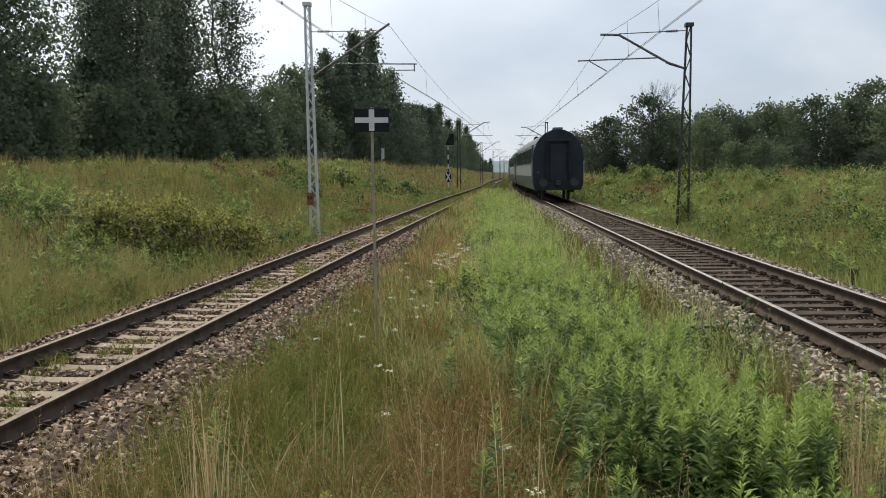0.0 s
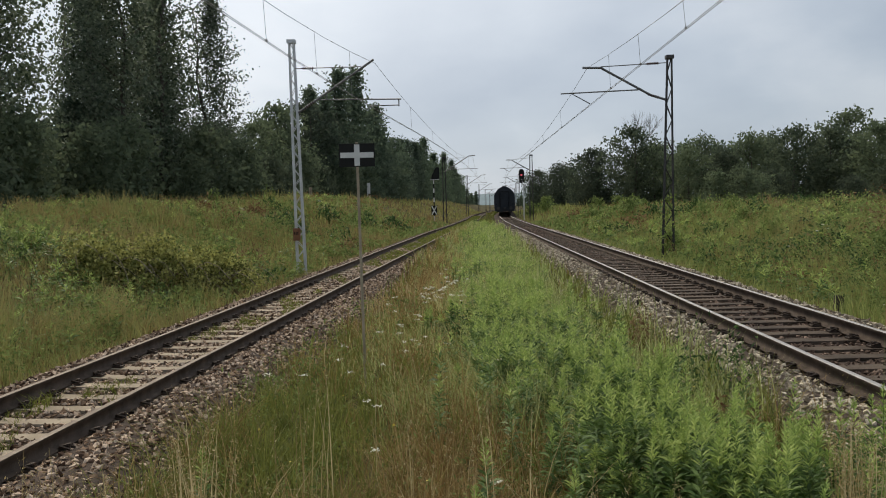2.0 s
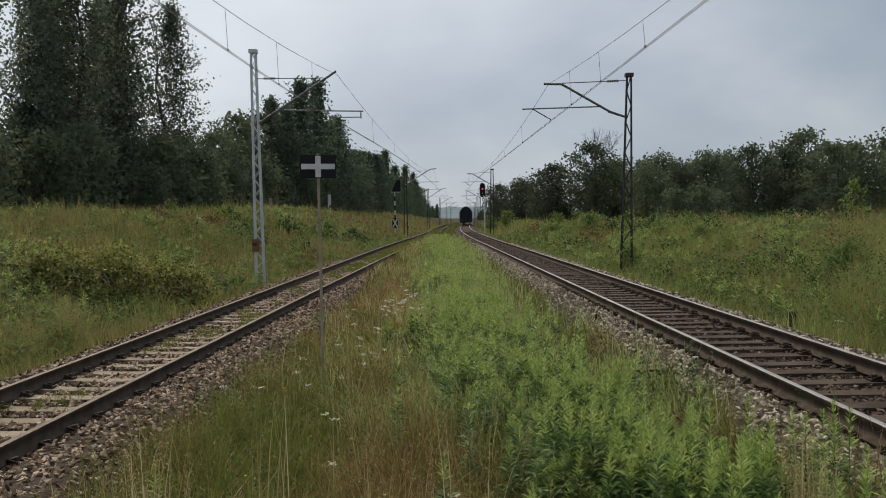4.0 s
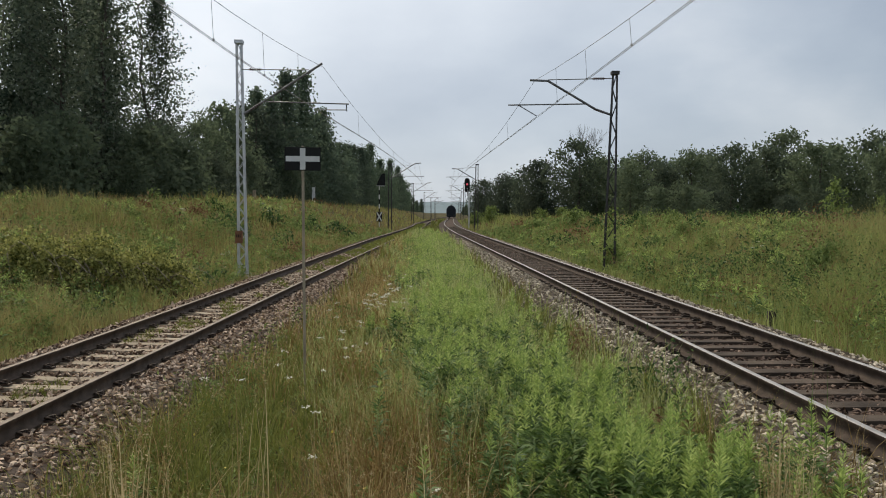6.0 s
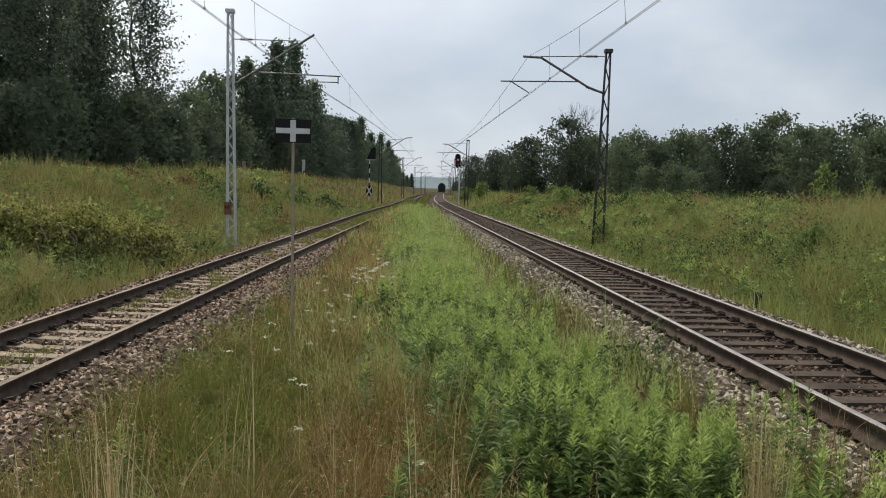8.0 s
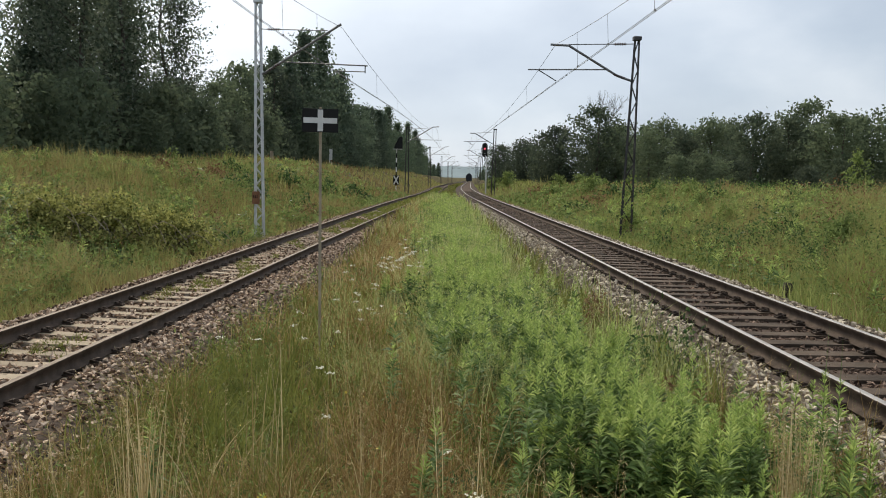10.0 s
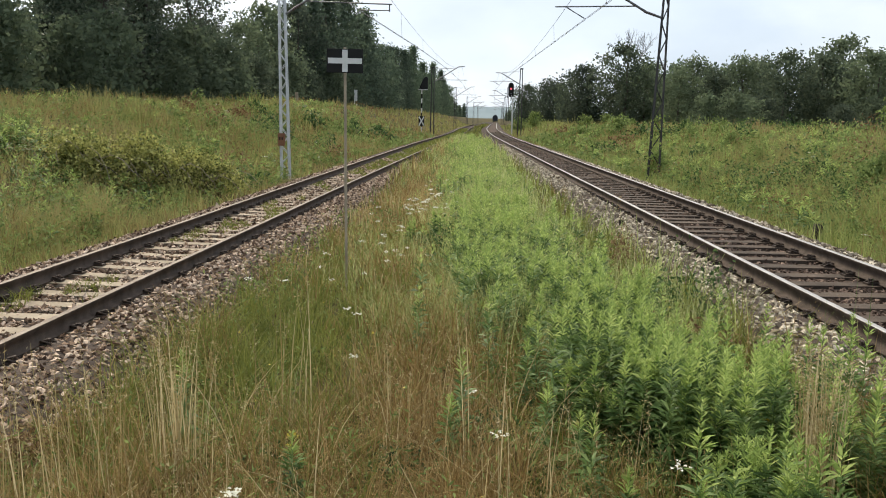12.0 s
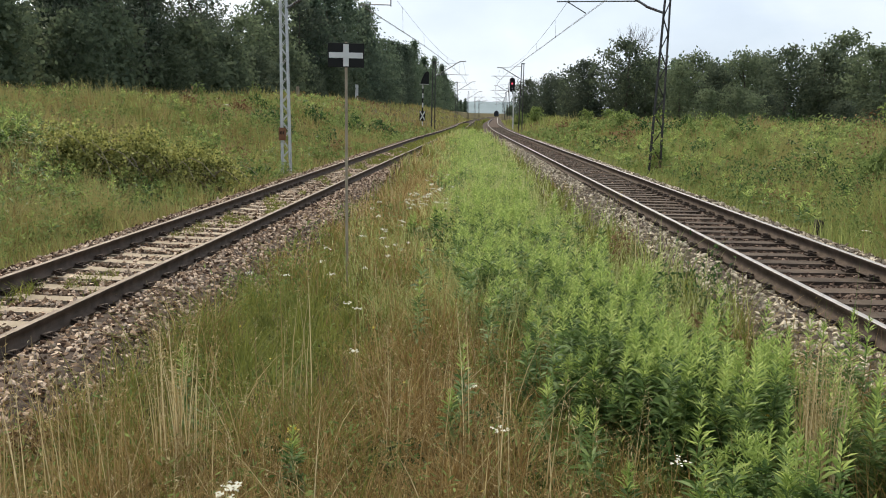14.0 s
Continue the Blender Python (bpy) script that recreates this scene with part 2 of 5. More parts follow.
def box(bm, c, s, m=None):
    v = bmesh.ops.create_cube(bm, size=1.0)["verts"]
    bmesh.ops.scale(bm, vec=s, verts=v)
    if m is not None:
        bmesh.ops.transform(bm, matrix=m, verts=v)
    bmesh.ops.translate(bm, vec=c, verts=v)
    return v


def tube(bm, a, b, r, r2=None, n=8):
    a, b = Vector(a), Vector(b)
    d = b - a
    m = Matrix.Translation((a + b) / 2) @ d.to_track_quat("Z", "Y").to_matrix().to_4x4()
    return bmesh.ops.create_cone(bm, cap_ends=True, segments=n, radius1=r, radius2=r if r2 is None else r2, depth=d.length, matrix=m)["verts"]


def polyline(bm, pts, r, n=6):
    for a, b in zip(pts, pts[1:]):
        tube(bm, a, b, r, n=n)


def stem(bm, pts, radii, n=7):
    """One closed tapering tube along a line of points."""
    rings = []
    for p, r in zip(pts, radii):
        rings.append([bm.verts.new((p[0] + r * math.cos(2 * math.pi * k / n), p[1] + r * math.sin(2 * math.pi * k / n), p[2])) for k in range(n)])
    for a, b in zip(rings, rings[1:]):
        for k in range(n):
            bm.faces.new((a[k], a[(k + 1) % n], b[(k + 1) % n], b[k]))
    bm.faces.new(rings[-1])


def part(name, bm, mat, parent=None, label="", bevel=0.0):
    if bevel:
        bmesh.ops.bevel(bm, geom=list(bm.edges), offset=bevel, segments=1, affect="EDGES", profile=0.7)
    me = bpy.data.meshes.new(name)
    bm.to_mesh(me)
    bm.free()
    me.materials.append(M[mat])
    ob = new(name, me)
    ob.parent = parent
    return tagged(ob, label)


def piece(name, me, parent, loc=(0, 0, 0), rz=0.0):
    ob = new(name, me)
    ob.parent = parent
    ob.location, ob.rotation_euler = loc, (0, 0, rz)
    return ob


def smooth(x):
    x = np.clip(x, 0, 1)
    return x * x * (3 - 2 * x)


# ---------------------------------------------------------------- the plan: tracks and ground
def XR(y):
    """Centre of the main track: straight, then a wide bend to the right."""
    y = np.asarray(y, float)
    c = np.clip(y, 62, 145)
    return 4.45 + 0.0003 * (c - 62) ** 2 + 0.0498 * np.maximum(y - 145, 0)


def ZR(y):
    return -0.004 * np.maximum(np.asarray(y, float) - 165, 0)


LEFT_Y = (-40, 0, 5, 10, 19, 24, 31, 37, 46, 61, 80, 95, 110)
LEFT_X = (-6.2, -5.15, -4.95, -4.73, -4.3, -4.02, -3.52, -3.08, -2.38, -1.35, -0.2, 0.55, 1.141)


def XL(y):
    """Centre of the side track, which closes in to four metres beside the main one."""
    y = np.asarray(y, float)
    a = sum(np.interp(y + d, LEFT_Y, LEFT_X) for d in (-4, -2, 0, 2, 4)) / 5
    k = smooth((y - 95) / 10)
    return a * (1 - k) + (XR(y) - 4.03) * k


def ZL(y):
    y = np.asarray(y, float)
    return ZR(y) - 0.38 * (1 - smooth((y - 14) / 48))


def wave(x, y):
    return (np.sin(x * 0.83 + 1.3) * np.cos(y * 0.71 + 0.4) + 0.6 * np.sin(x * 1.9 + y * 1.3) + 0.5 * np.cos(x * 0.31 - y * 0.23)) / 2.1


def G(x, y):
    """Height of the ground."""
    x, y = np.asarray(x, float), np.asarray(y, float)
    xr, zr, xl, zl = XR(y), ZR(y), XL(y), ZL(y)
    low_l, low_r = zl - 0.55, zr - 0.58
    k = np.clip((x - xl) / (xr - xl), 0, 1)
    z = low_l + (low_r - low_l) * k
    crest = zr + 1.6 + 0.85 * smooth((y - 25) / 70)
    z = np.where(x < xl, low_l + smooth((xl - x - 2.5) / 10.0) * (crest - low_l), z)
    o = x - xr
    z = np.where(o > 0, low_r + smooth((o - 2.4) / 7.5) * 1.28 - 0.2 * smooth((o - 11) / 20), z)
    near = np.minimum(np.abs(x - xl), np.abs(x - xr))
    return z + 0.07 * wave(x, y) * smooth((near - 2.0) / 2.0)


ys = np.concatenate([np.arange(-40, -4, 4.0), np.arange(-4, 60, 0.5), np.arange(60, 160, 2.0), np.arange(160, 700, 12.0), np.array([700, 800, 1000, 1400, 2000, 3000, 4500.0])])
off = np.concatenate([[-3000, -1200, -500, -250, -150, -100, -70, -50], np.arange(-40, -16, 2.0), np.arange(-16, 16, 0.4), np.arange(16, 45, 2.0), [50, 70, 100, 150, 250, 500, 1200, 3000]])
gx = np.repeat(off[None, :], len(ys), 0) + np.clip(XR(np.minimum(ys, 700)) - 4.45, 0, None)[:, None]
gy = np.repeat(ys[:, None], len(off), 1)
gz = G(gx, np.minimum(gy, 700))
ny, nx = gx.shape
idx = np.arange(ny * nx).reshape(ny, nx)
quads = np.stack([idx[:-1, :-1], idx[:-1, 1:], idx[1:, 1:], idx[1:, :-1]], -1).reshape(-1, 4)
ground_mesh = mesh_np("ground", np.stack([gx, gy, gz], -1).reshape(-1, 3), quads, "soil")
ground_mesh.polygons.foreach_set("use_smooth", np.ones(len(quads), bool))
tagged(new("ground", ground_mesh), "grassy railway cutting with low banks on both sides", "ground", kind="structure")


def sweep(name, profile, cx, cz, stations, mat):
    """A profile of (offset, height) swept along a track's centre line."""
    st = np.asarray(stations, float)
    x, z = cx(st), cz(st)
    dx = np.gradient(x, st)
    ln = np.sqrt(1 + dx * dx)
    pr = np.asarray(profile, float)
    v = np.stack([x[:, None] + pr[None, :, 0] / ln[:, None], st[:, None] - pr[None, :, 0] * (dx / ln)[:, None], z[:, None] + np.repeat(pr[None, :, 1], len(st), 0)], -1)
    n, k = len(st), len(pr)
    i = np.arange(n * k).reshape(n, k)
    f = np.stack([i[:-1, :-1], i[:-1, 1:], i[1:, 1:], i[1:, :-1]], -1).reshape(-1, 4)
    return mesh_np(name, v.reshape(-1, 3), f, mat)


stations = np.concatenate([np.arange(-12, 60, 1.0), np.arange(60, 200, 3.0), np.arange(200, 721, 10.0)])
BED = [(-2.45, -0.72), (-1.95, -0.45), (-1.55, -0.19), (-1.3, -0.165), (-0.95, -0.165), (-0.86, -0.215), (-0.7, -0.235), (0, -0.24), (0.7, -0.235), (0.86, -0.215), (0.95, -0.165), (1.3, -0.165), (1.55, -0.19), (1.95, -0.45), (2.45, -0.72)]
for side, cx, cz, word in (("ballast_bed", XL, ZL, "brown crushed-stone ballast bed under the side track"), ("ballast_bed", XR, ZR, "grey crushed-stone ballast bed under the main track")):
    tagged(new(side, sweep(side, BED, cx, cz, stations, "ballast")), word, "ballast", kind="structure")

RAIL = [(-0.036, 0.0), (-0.036, -0.035), (-0.01, -0.05), (-0.01, -0.145), (-0.072, -0.165), (-0.072, -0.175), (0.072, -0.175), (0.072, -0.165), (0.01, -0.145), (0.01, -0.05), (0.036, -0.035), (0.036, 0.0)]
HEAD = [(-0.036, 0.0005), (-0.028, 0.004), (0.028, 0.004), (0.036, 0.0005)]


def clip_mesh():
    bm = bmesh.new()
    box(bm, (0, 0, 0.012), (0.15, 0.13, 0.024))
    tube(bm, (-0.02, 0, 0.02), (-0.02, 0, 0.075), 0.022, n=6)
    box(bm, (0.02, 0, 0.055), (0.10, 0.07, 0.02), Matrix.Rotation(0.25, 4, "Y"))
    for s in (-1, 1):
        tube(bm, (-0.055, s * 0.045, 0.03), (0.05, s * 0.045, 0.06), 0.012, n=5)
    me = bpy.data.meshes.new("rail_clip")
    bm.to_mesh(me)
    bm.free()
    me.materials.append(M["clip"])
    return me


CLIP = clip_mesh()


def sleeper_mesh(mat, w, h, jig):
    bm = bmesh.new()
    box(bm, (0, 0, -h / 2), (2.55, w, h))
    bmesh.ops.subdivide_edges(bm, edges=[e for e in bm.edges if abs(e.verts[0].co.x - e.verts[1].co.x) > 1], cuts=4)
    for v in bm.verts:
        v.co.x += random.uniform(-jig, jig)
        v.co.y += random.uniform(-jig, jig)
        if mat == "concrete" and abs(v.co.x) < 0.6 and v.co.z > -0.05:
            v.co.z -= 0.025
    me = bpy.data.meshes.new("sleeper")
    bm.to_mesh(me)
    bm.free()
    me.materials.append(M[mat])
    return me


def railway_track(cx, cz, sleeper_mat, head_mat, label, spacing, far, clips):
    track = tagged(new("railway_track"), label, "railway track", kind="structure")
    for s in (-0.7525, 0.7525):
        r = new("rail", sweep("rail", [(s + a, b) for a, b in RAIL], cx, cz, stations, "rail"))
        r.parent = track
        h = new("running_surface", sweep("running_surface", [(s + a, b) for a, b in HEAD], cx, cz, stations, head_mat))
        h.parent = r
    shapes = [sleeper_mesh(sleeper_mat, 0.25, 0.2, 0.008 if sleeper_mat == "concrete" else 0.018) for _ in range(5)]
    y, i = -3.0 - 15 * spacing, 0
    while y < far:
        jit = random.uniform(-0.02, 0.02)
        x, z = float(cx(y + jit)), float(cz(y + jit))
        slope = float(cx(y + 1) - cx(y - 1)) / 2
        ob = piece("sleeper", random.choice(shapes), track, (x, y + jit, z - 0.178 - random.uniform(0, 0.012)), -math.atan(slope) + random.uniform(-0.008, 0.008))
        if 3 < y < clips:
            for s in (-0.7525, 0.7525):
                for e in (-1, 1):
                    piece("rail_clip", CLIP, ob, (s + e * 0.125, 0, 0.0), 0 if e < 0 else math.pi)
        y += spacing
        i += 1
    return track


railway_track(XL, ZL, "concrete", "rail_head_dull", "little-used side track with rusty rails on pale concrete sleepers", 0.62, 110, 26)
railway_track(XR, ZR, "timber", "rail_head", "main track with bright-topped rails on dark timber sleepers", 0.6, 110, 24)

# ballast stones
def stones(name, cx, cz, n, y0, y1, lo, hi, mat, label, seed, spacing, over, inner):
    rng = np.random.default_rng(seed)
    y = y0 + (y1 - y0) * rng.random(n) ** (1.7 if y0 > 0 else 1.0)
    o = rng.uniform(-2.4, 2.4, n)
    gap = np.abs((y + 3.0 + spacing / 2) % spacing - spacing / 2)  # distance to the middle of the nearest sleeper
    keep = (np.abs(o) > 0.92) | (gap > 0.14) | (rng.random(n) < over)
    keep &= (np.abs(o) < inner[1]) & (np.abs(o) > inner[0]) & (np.abs(np.abs(o) - 0.7525) > 0.09)
    y, o = y[keep], o[keep]
    n = len(y)
    base = np.interp(o, [p[0] for p in BED], [p[1] for p in BED])
    x, z = cx(y) + o, cz(y) + base
    size = rng.uniform(lo, hi, n) * (0.8 + 0.012 * y)
    z = z + np.where(np.abs(o) < 0.86, 0.02, 0.0)
    # a flattened six-cornered shard for each stone
    corner = np.array([(-1, 0, 0), (1, 0, 0), (0, -1, 0), (0, 1, 0), (0, 0, -1), (0, 0, 1)], float)
    shape = (corner[None] * (0.75 + 0.6 * rng.random((n, 6, 1))) + rng.uniform(-0.45, 0.45, (n, 6, 3))) * np.stack([rng.uniform(0.9, 1.5, n), rng.uniform(0.7, 1.1, n), rng.uniform(0.4, 0.8, n)], -1)[:, None]
    q = rng.normal(size=(n, 4))
    q[:, 1:3] *= 0.35  # mostly lying flat
    q /= np.linalg.norm(q, axis=1)[:, None]
    w_, a, b, c = q.T
    rot = np.stack([1 - 2 * (b * b + c * c), 2 * (a * b - c * w_), 2 * (a * c + b * w_), 2 * (a * b + c * w_), 1 - 2 * (a * a + c * c), 2 * (b * c - a * w_), 2 * (a * c - b * w_), 2 * (b * c + a * w_), 1 - 2 * (a * a + b * b)], -1).reshape(n, 3, 3)
    v = np.einsum("nij,nkj->nki", rot, shape) * size[:, None, None]
    v += np.stack([x, y, z + size * rng.uniform(0.0, 0.45, n)], -1)[:, None]
    tri = np.array([(0, 2, 5), (2, 1, 5), (1, 3, 5), (3, 0, 5), (2, 0, 4), (1, 2, 4), (3, 1, 4), (0, 3, 4)])
    f = (np.arange(n)[:, None, None] * 6 + tri[None]).reshape(-1, 3)
    me = mesh_np(name, v.reshape(-1, 3), f, mat)
    me.shade_flat()
    tagged(new(name, me), label, "gravel", kind="stuff")


stones("ballast_stones", XL, ZL, 48000, 3.0, 42, 0.019, 0.041, "stone", "reddish-brown crushed ballast stones along the side track", 3, 0.62, 0.14, (0, 2.4))
stones("ballast_stones", XR, ZR, 34000, 5.0, 60, 0.021, 0.043, "stone_pale", "pale grey crushed ballast stones along the main track", 4, 0.6, 0.0, (0.8, 2.4))
stones("track_gravel", XR, ZR, 40000, 6.0, 70, 0.02, 0.04, "stone_rust", "rust-stained gravel between the main track's sleepers", 5, 0.6, 0.13, (0, 0.72))
stones("ballast_stones", XL, ZL, 7000, -9.0, 3.0, 0.03, 0.055, "stone", "reddish-brown ballast stones beside the nearer side track", 6, 0.62, 0.14, (0, 2.4))
stones("ballast_stones", XR, ZR, 7000, -9.0, 5.0, 0.03, 0.055, "stone_pale", "pale ballast stones beside the nearer main track", 7, 0.6, 0.05, (0, 2.4))
for cx, cz, word in ((XR, ZR, "dark rust-stained bed between the main track's rails"),):
    strip_mesh = sweep("track_bed", [(-0.71, -0.224), (0, -0.222), (0.71, -0.224)], cx, cz, stations, "bed_rust")
    tagged(new("track_bed", strip_mesh), word, "ballast", kind="structure")



# ---------------------------------------------------------------- masts, wires, signals, signs
def lattice(mast, mat, y, half0, half1, h, dx, n, r):
    """Zigzag lacing between two legs, in the plane at depth y."""
    s = 1
    for i in range(n):
        a, b = i / n, (i + 1) / n
        wa, wb = half0 + (half1 - half0) * a, half0 + (half1 - half0) * b
        bm = bmesh.new()
        tube(bm, (dx * a - s * wa, y, h * a), (dx * b + s * wb, y, h * b), r, n=4)
        part("lacing_bar", bm, mat, mast)
        s = -s


def insulator(a, b, parent):
    a, b = Vector(a), Vector(b)
    bm = bmesh.new()
    tube(bm, a, b, 0.022, n=6)
    for i in range(5):
        c = a.lerp(b, 0.15 + 0.175 * i)
        d = (b - a).normalized() * 0.018
        tube(bm, c - d, c + d, 0.06, 0.045, n=8)
    part("insulator", bm, "porcelain", parent, "ribbed brown porcelain insulator")


def catenary_mast(loc, h, dx, half0, half1, mat, label, side, arms, footing=True, simple=False, bars=26, depth=0.13):
    """A lattice mast with its cantilever arms. side: +1 where the arm reaches to +x."""
    mast = tagged(new("catenary_mast"), label, "catenary mast", "catenary masts")
    mast.location = loc
    for s in (-1, 1):
        for d in (-1, 1) if not simple else (1,):
            bm = bmesh.new()
            a, b = Vector((s * half0, d * depth, 0)), Vector((dx + s * half1, d * depth * 0.7, h))
            tube(bm, a, b, 0.04 if not simple else 0.07, 0.034 if not simple else 0.055, n=4)
            part("leg", bm, mat, mast)
    if not simple:
        for d in (-1, 1):
            lattice(mast, mat, d * depth * 0.9, half0, half1, h, dx, bars, 0.013)
    bm = bmesh.new()
    box(bm, (dx, 0, h), (half1 * 2 + 0.14, 0.30, 0.14))
    part("head_plate", bm, mat, mast, bevel=0.01)
    if footing:
        bm = bmesh.new()
        box(bm, (0, 0, -0.12), (0.75, 0.6, 0.44))
        part("footing", bm, "concrete", mast, "weathered concrete footing", bevel=0.03)
    for kind, *pts in arms:
        bm = bmesh.new()
        polyline(bm, pts, {"strut": 0.045, "tie": 0.018, "registration_arm": 0.026, "steady_arm": 0.02, "bracket": 0.022}[kind] * (1.15 if simple else 1), 7)
        part(kind, bm, "tube", mast)
    for kind, *pts in arms:
        if kind in ("strut", "tie") and not simple:
            a, b = Vector(pts[0]), Vector(pts[1])
            d = (b - a).normalized()
            insulator(a + d * 0.25, a + d * 0.75, mast)
    return mast


# the pair of masts nearest the strip
BL = Vector((-6.26, 32.2, float(G(-6.26, 32.2))))
BR = Vector((7.57, 32.4, float(G(7.57, 32.4))))


def rel(base, *pts):
    return [Vector((x, base.y + dy, z)) - base for x, dy, z in pts]


left_mast = catenary_mast(BL, 7.96 - BL.z, -0.10, 0.15, 0.085, "zinc", "tall galvanised lattice catenary mast with a slanting cantilever", 1, [
    ("tie", *rel(BL, (-6.27, 0, 6.96), (-4.2, 0, 6.96), (-3.78, 0, 6.97))),
    ("strut", *rel(BL, (-6.19, 0, 5.31), (-3.3, 0, 7.21))),
    ("registration_arm", *rel(BL, (-5.45, 0, 5.78), (-2.31, 0, 5.72))),
    ("bracket", *rel(BL, (-2.40, 0, 5.72), (-2.40, 0, 5.45))),
    ("bracket", *rel(BL, (-5.1, 0, 5.78), (-5.1, 0, 6.02))),
    ("steady_arm", *rel(BL, (-2.40, 0, 5.50), (-3.45, 0, 5.50), (-3.62, 0, 5.36)))])
# The mast's rusty number plate, built as a box; dark bars stand for digits.
bm = bmesh.new()
box(bm, (-0.10, -0.22, 1.58), (0.26, 0.14, 0.46))
box(bm, (-0.10, -0.30, 1.58), (0.18, 0.02, 0.34))
sw = part("switch_box", bm, "rust", left_mast, "rusty number plate of the mast, with bars for digits", bevel=0.01)
for dx_ in (-0.06, 0.0, 0.06):
    bm = bmesh.new()
    box(bm, (-0.10 + dx_, -0.313, 1.62), (0.03, 0.004, 0.11))
    part("marking_bar", bm, "black", sw)
right_mast = catenary_mast(BR, 7.0 - BR.z, 0.14, 0.205, 0.075, "dark_steel", "dark steel two-legged catenary mast overgrown at its foot", -1, [
    ("tie", *rel(BR, (7.58, 0, 6.8), (5.16, 0, 6.72))),
    ("strut", *rel(BR, (7.57, 0, 5.43), (7.0, 0, 5.62), (5.16, 0, 6.68), (4.48, 0, 6.70))),
    ("registration_arm", *rel(BR, (6.59, 0, 5.83), (3.66, 0, 5.76))),
    ("steady_arm", *rel(BR, (4.05, 0, 5.76), (4.74, 0, 5.36)))], footing=False, bars=13, depth=0.05)

# masts further along, plainer with distance
for i in range(1, 6):
    y = 32.2 + 65.5 * i
    x = float(XL(y)) - 3.05
    b = Vector((x, y, float(G(x, y)) - 0.05))
    t = float(XL(y))
    z = float(ZL(y))
    catenary_mast(b, z + 7.1 - b.z, 0.0, 0.2, 0.12, "dark_steel", "dark catenary mast beside the side track, far along the line", 1, [
        ("tie", *rel(b, (x, 0, z + 7.0), (t - 0.6, 0, z + 7.0))),
        ("strut", *rel(b, (x, 0, z + 5.4), (t - 0.2, 0, z + 7.2), (t + 0.5, 0, z + 7.25))),
        ("registration_arm", *rel(b, (x + 0.6, 0, z + 5.75), (t + 0.8, 0, z + 5.75)))], footing=False, simple=True)
    y = 34.0 + 65.5 * i
    x = float(XR(y)) + 2.75
    b = Vector((x, y, float(G(x, y)) - 0.05))
    t, z = float(XR(y)), float(ZR(y))
    catenary_mast(b, z + 7.2 - b.z, 0.05, 0.2, 0.12, "dark_steel", "dark catenary mast beside the main track, far along the line", -1, [
        ("tie", *rel(b, (x, 0, z + 6.9), (t + 0.6, 0, z + 6.75))),
        ("strut", *rel(b, (x, 0, z + 5.4), (t + 0.5, 0, z + 6.7), (t - 0.1, 0, z + 6.72))),
        ("registration_arm", *rel(b, (x - 0.7, 0, z + 5.8), (t - 0.8, 0, z + 5.76))),
        ("steady_arm", *rel(b, (t - 0.4, 0, z + 5.76), (t + 0.3, 0, z + 5.34)))], footing=False, simple=True)


def overhead_line(label, cx, cz, mast_y, contact, top, sag, side, seed):
    rng = random.Random(seed)
    line = tagged(new("overhead_line"), label, "overhead wire", kind="structure")
    cw, mw, dr = [bmesh.new(), bmesh.new()], bmesh.new(), []
    for k, (a, b) in enumerate(zip(mast_y, mast_y[1:])):
        def wx(y):
            return float(cx(y)) + side
        n = 16 if a < 120 else 6
        pts = [a + (b - a) * i / n for i in range(n + 1)]
        for j in (0, 1):
            polyline(cw[j], [(wx(y) + (j - 0.5) * 0.05, y, float(cz(y)) + contact) for y in pts], 0.0085 if a < 20 else 0.011, 4)
        mz = [float(cz(y)) + top - sag * (1 - (2 * (y - a) / (b - a) - 1) ** 2) for y in pts]
        polyline(mw, [(float(cx(y)) + 0.8 * side, y, z) for y, z in zip(pts, mz)], 0.008 if a < 20 else 0.009, 4)
        if a < 90:
            spans = 14 if a < 20 else 7
            for i in range(1, spans):
                y = a + (b - a) * i / spans
                z = float(cz(y)) + top - sag * (1 - (2 * (y - a) / (b - a) - 1) ** 2)
                bm = bmesh.new()
                tube(bm, (wx(y), y, float(cz(y)) + contact), (float(cx(y)) + 0.8 * side, y, z), 0.005, n=4)
                box(bm, (wx(y), y, float(cz(y)) + contact + 0.02), (0.045, 0.03, 0.05))
                dr.append(bm)
    for bm in cw:
        part("contact_wire", bm, "wire", line)
    part("messenger_wire", mw, "wire", line)
    for bm in dr:
        part("dropper", bm, "wire", line)


overhead_line("overhead wires of the side track", XL, lambda y: ZL(y) * 0.5, [-33.3 + 65.5 * i for i in range(8)], 5.45, 7.2, 1.3, 0.22, 1)
overhead_line("overhead wires of the main track", XR, ZR, [-33.1 + 65.5 * i for i in range(8)], 5.3, 6.7, 1.22, 0.27, 2)

# board with a white cross, on a thin pole in the strip
board = tagged(new("cross_sign"), "black rectangular board with a white cross on a thin grey pole", "railway sign")
board.matrix_world = pose(-1.44, 11.5, float(G(-1.44, 11.5)), 0, 0, 7)
g0 = board.location.z
bm = bmesh.new()
tube(bm, (0.025, 0.03, -0.2), (0, 0.03, 2.6 - g0), 0.019, n=10)
part("pole", bm, "pole", board, bevel=0)
bm = bmesh.new()
box(bm, (0, 0, 2.425 - g0), (0.475, 0.012, 0.31))
part("plate", bm, "black", board, bevel=0.003)
bm = bmesh.new()
box(bm, (0, -0.010, 2.425 - g0), (0.445, 0.006, 0.072))
part("cross_bar", bm, "white", board)
bm = bmesh.new()
box(bm, (0, -0.0115, 2.425 - g0), (0.072, 0.006, 0.285))
part("cross_post", bm, "white", board)
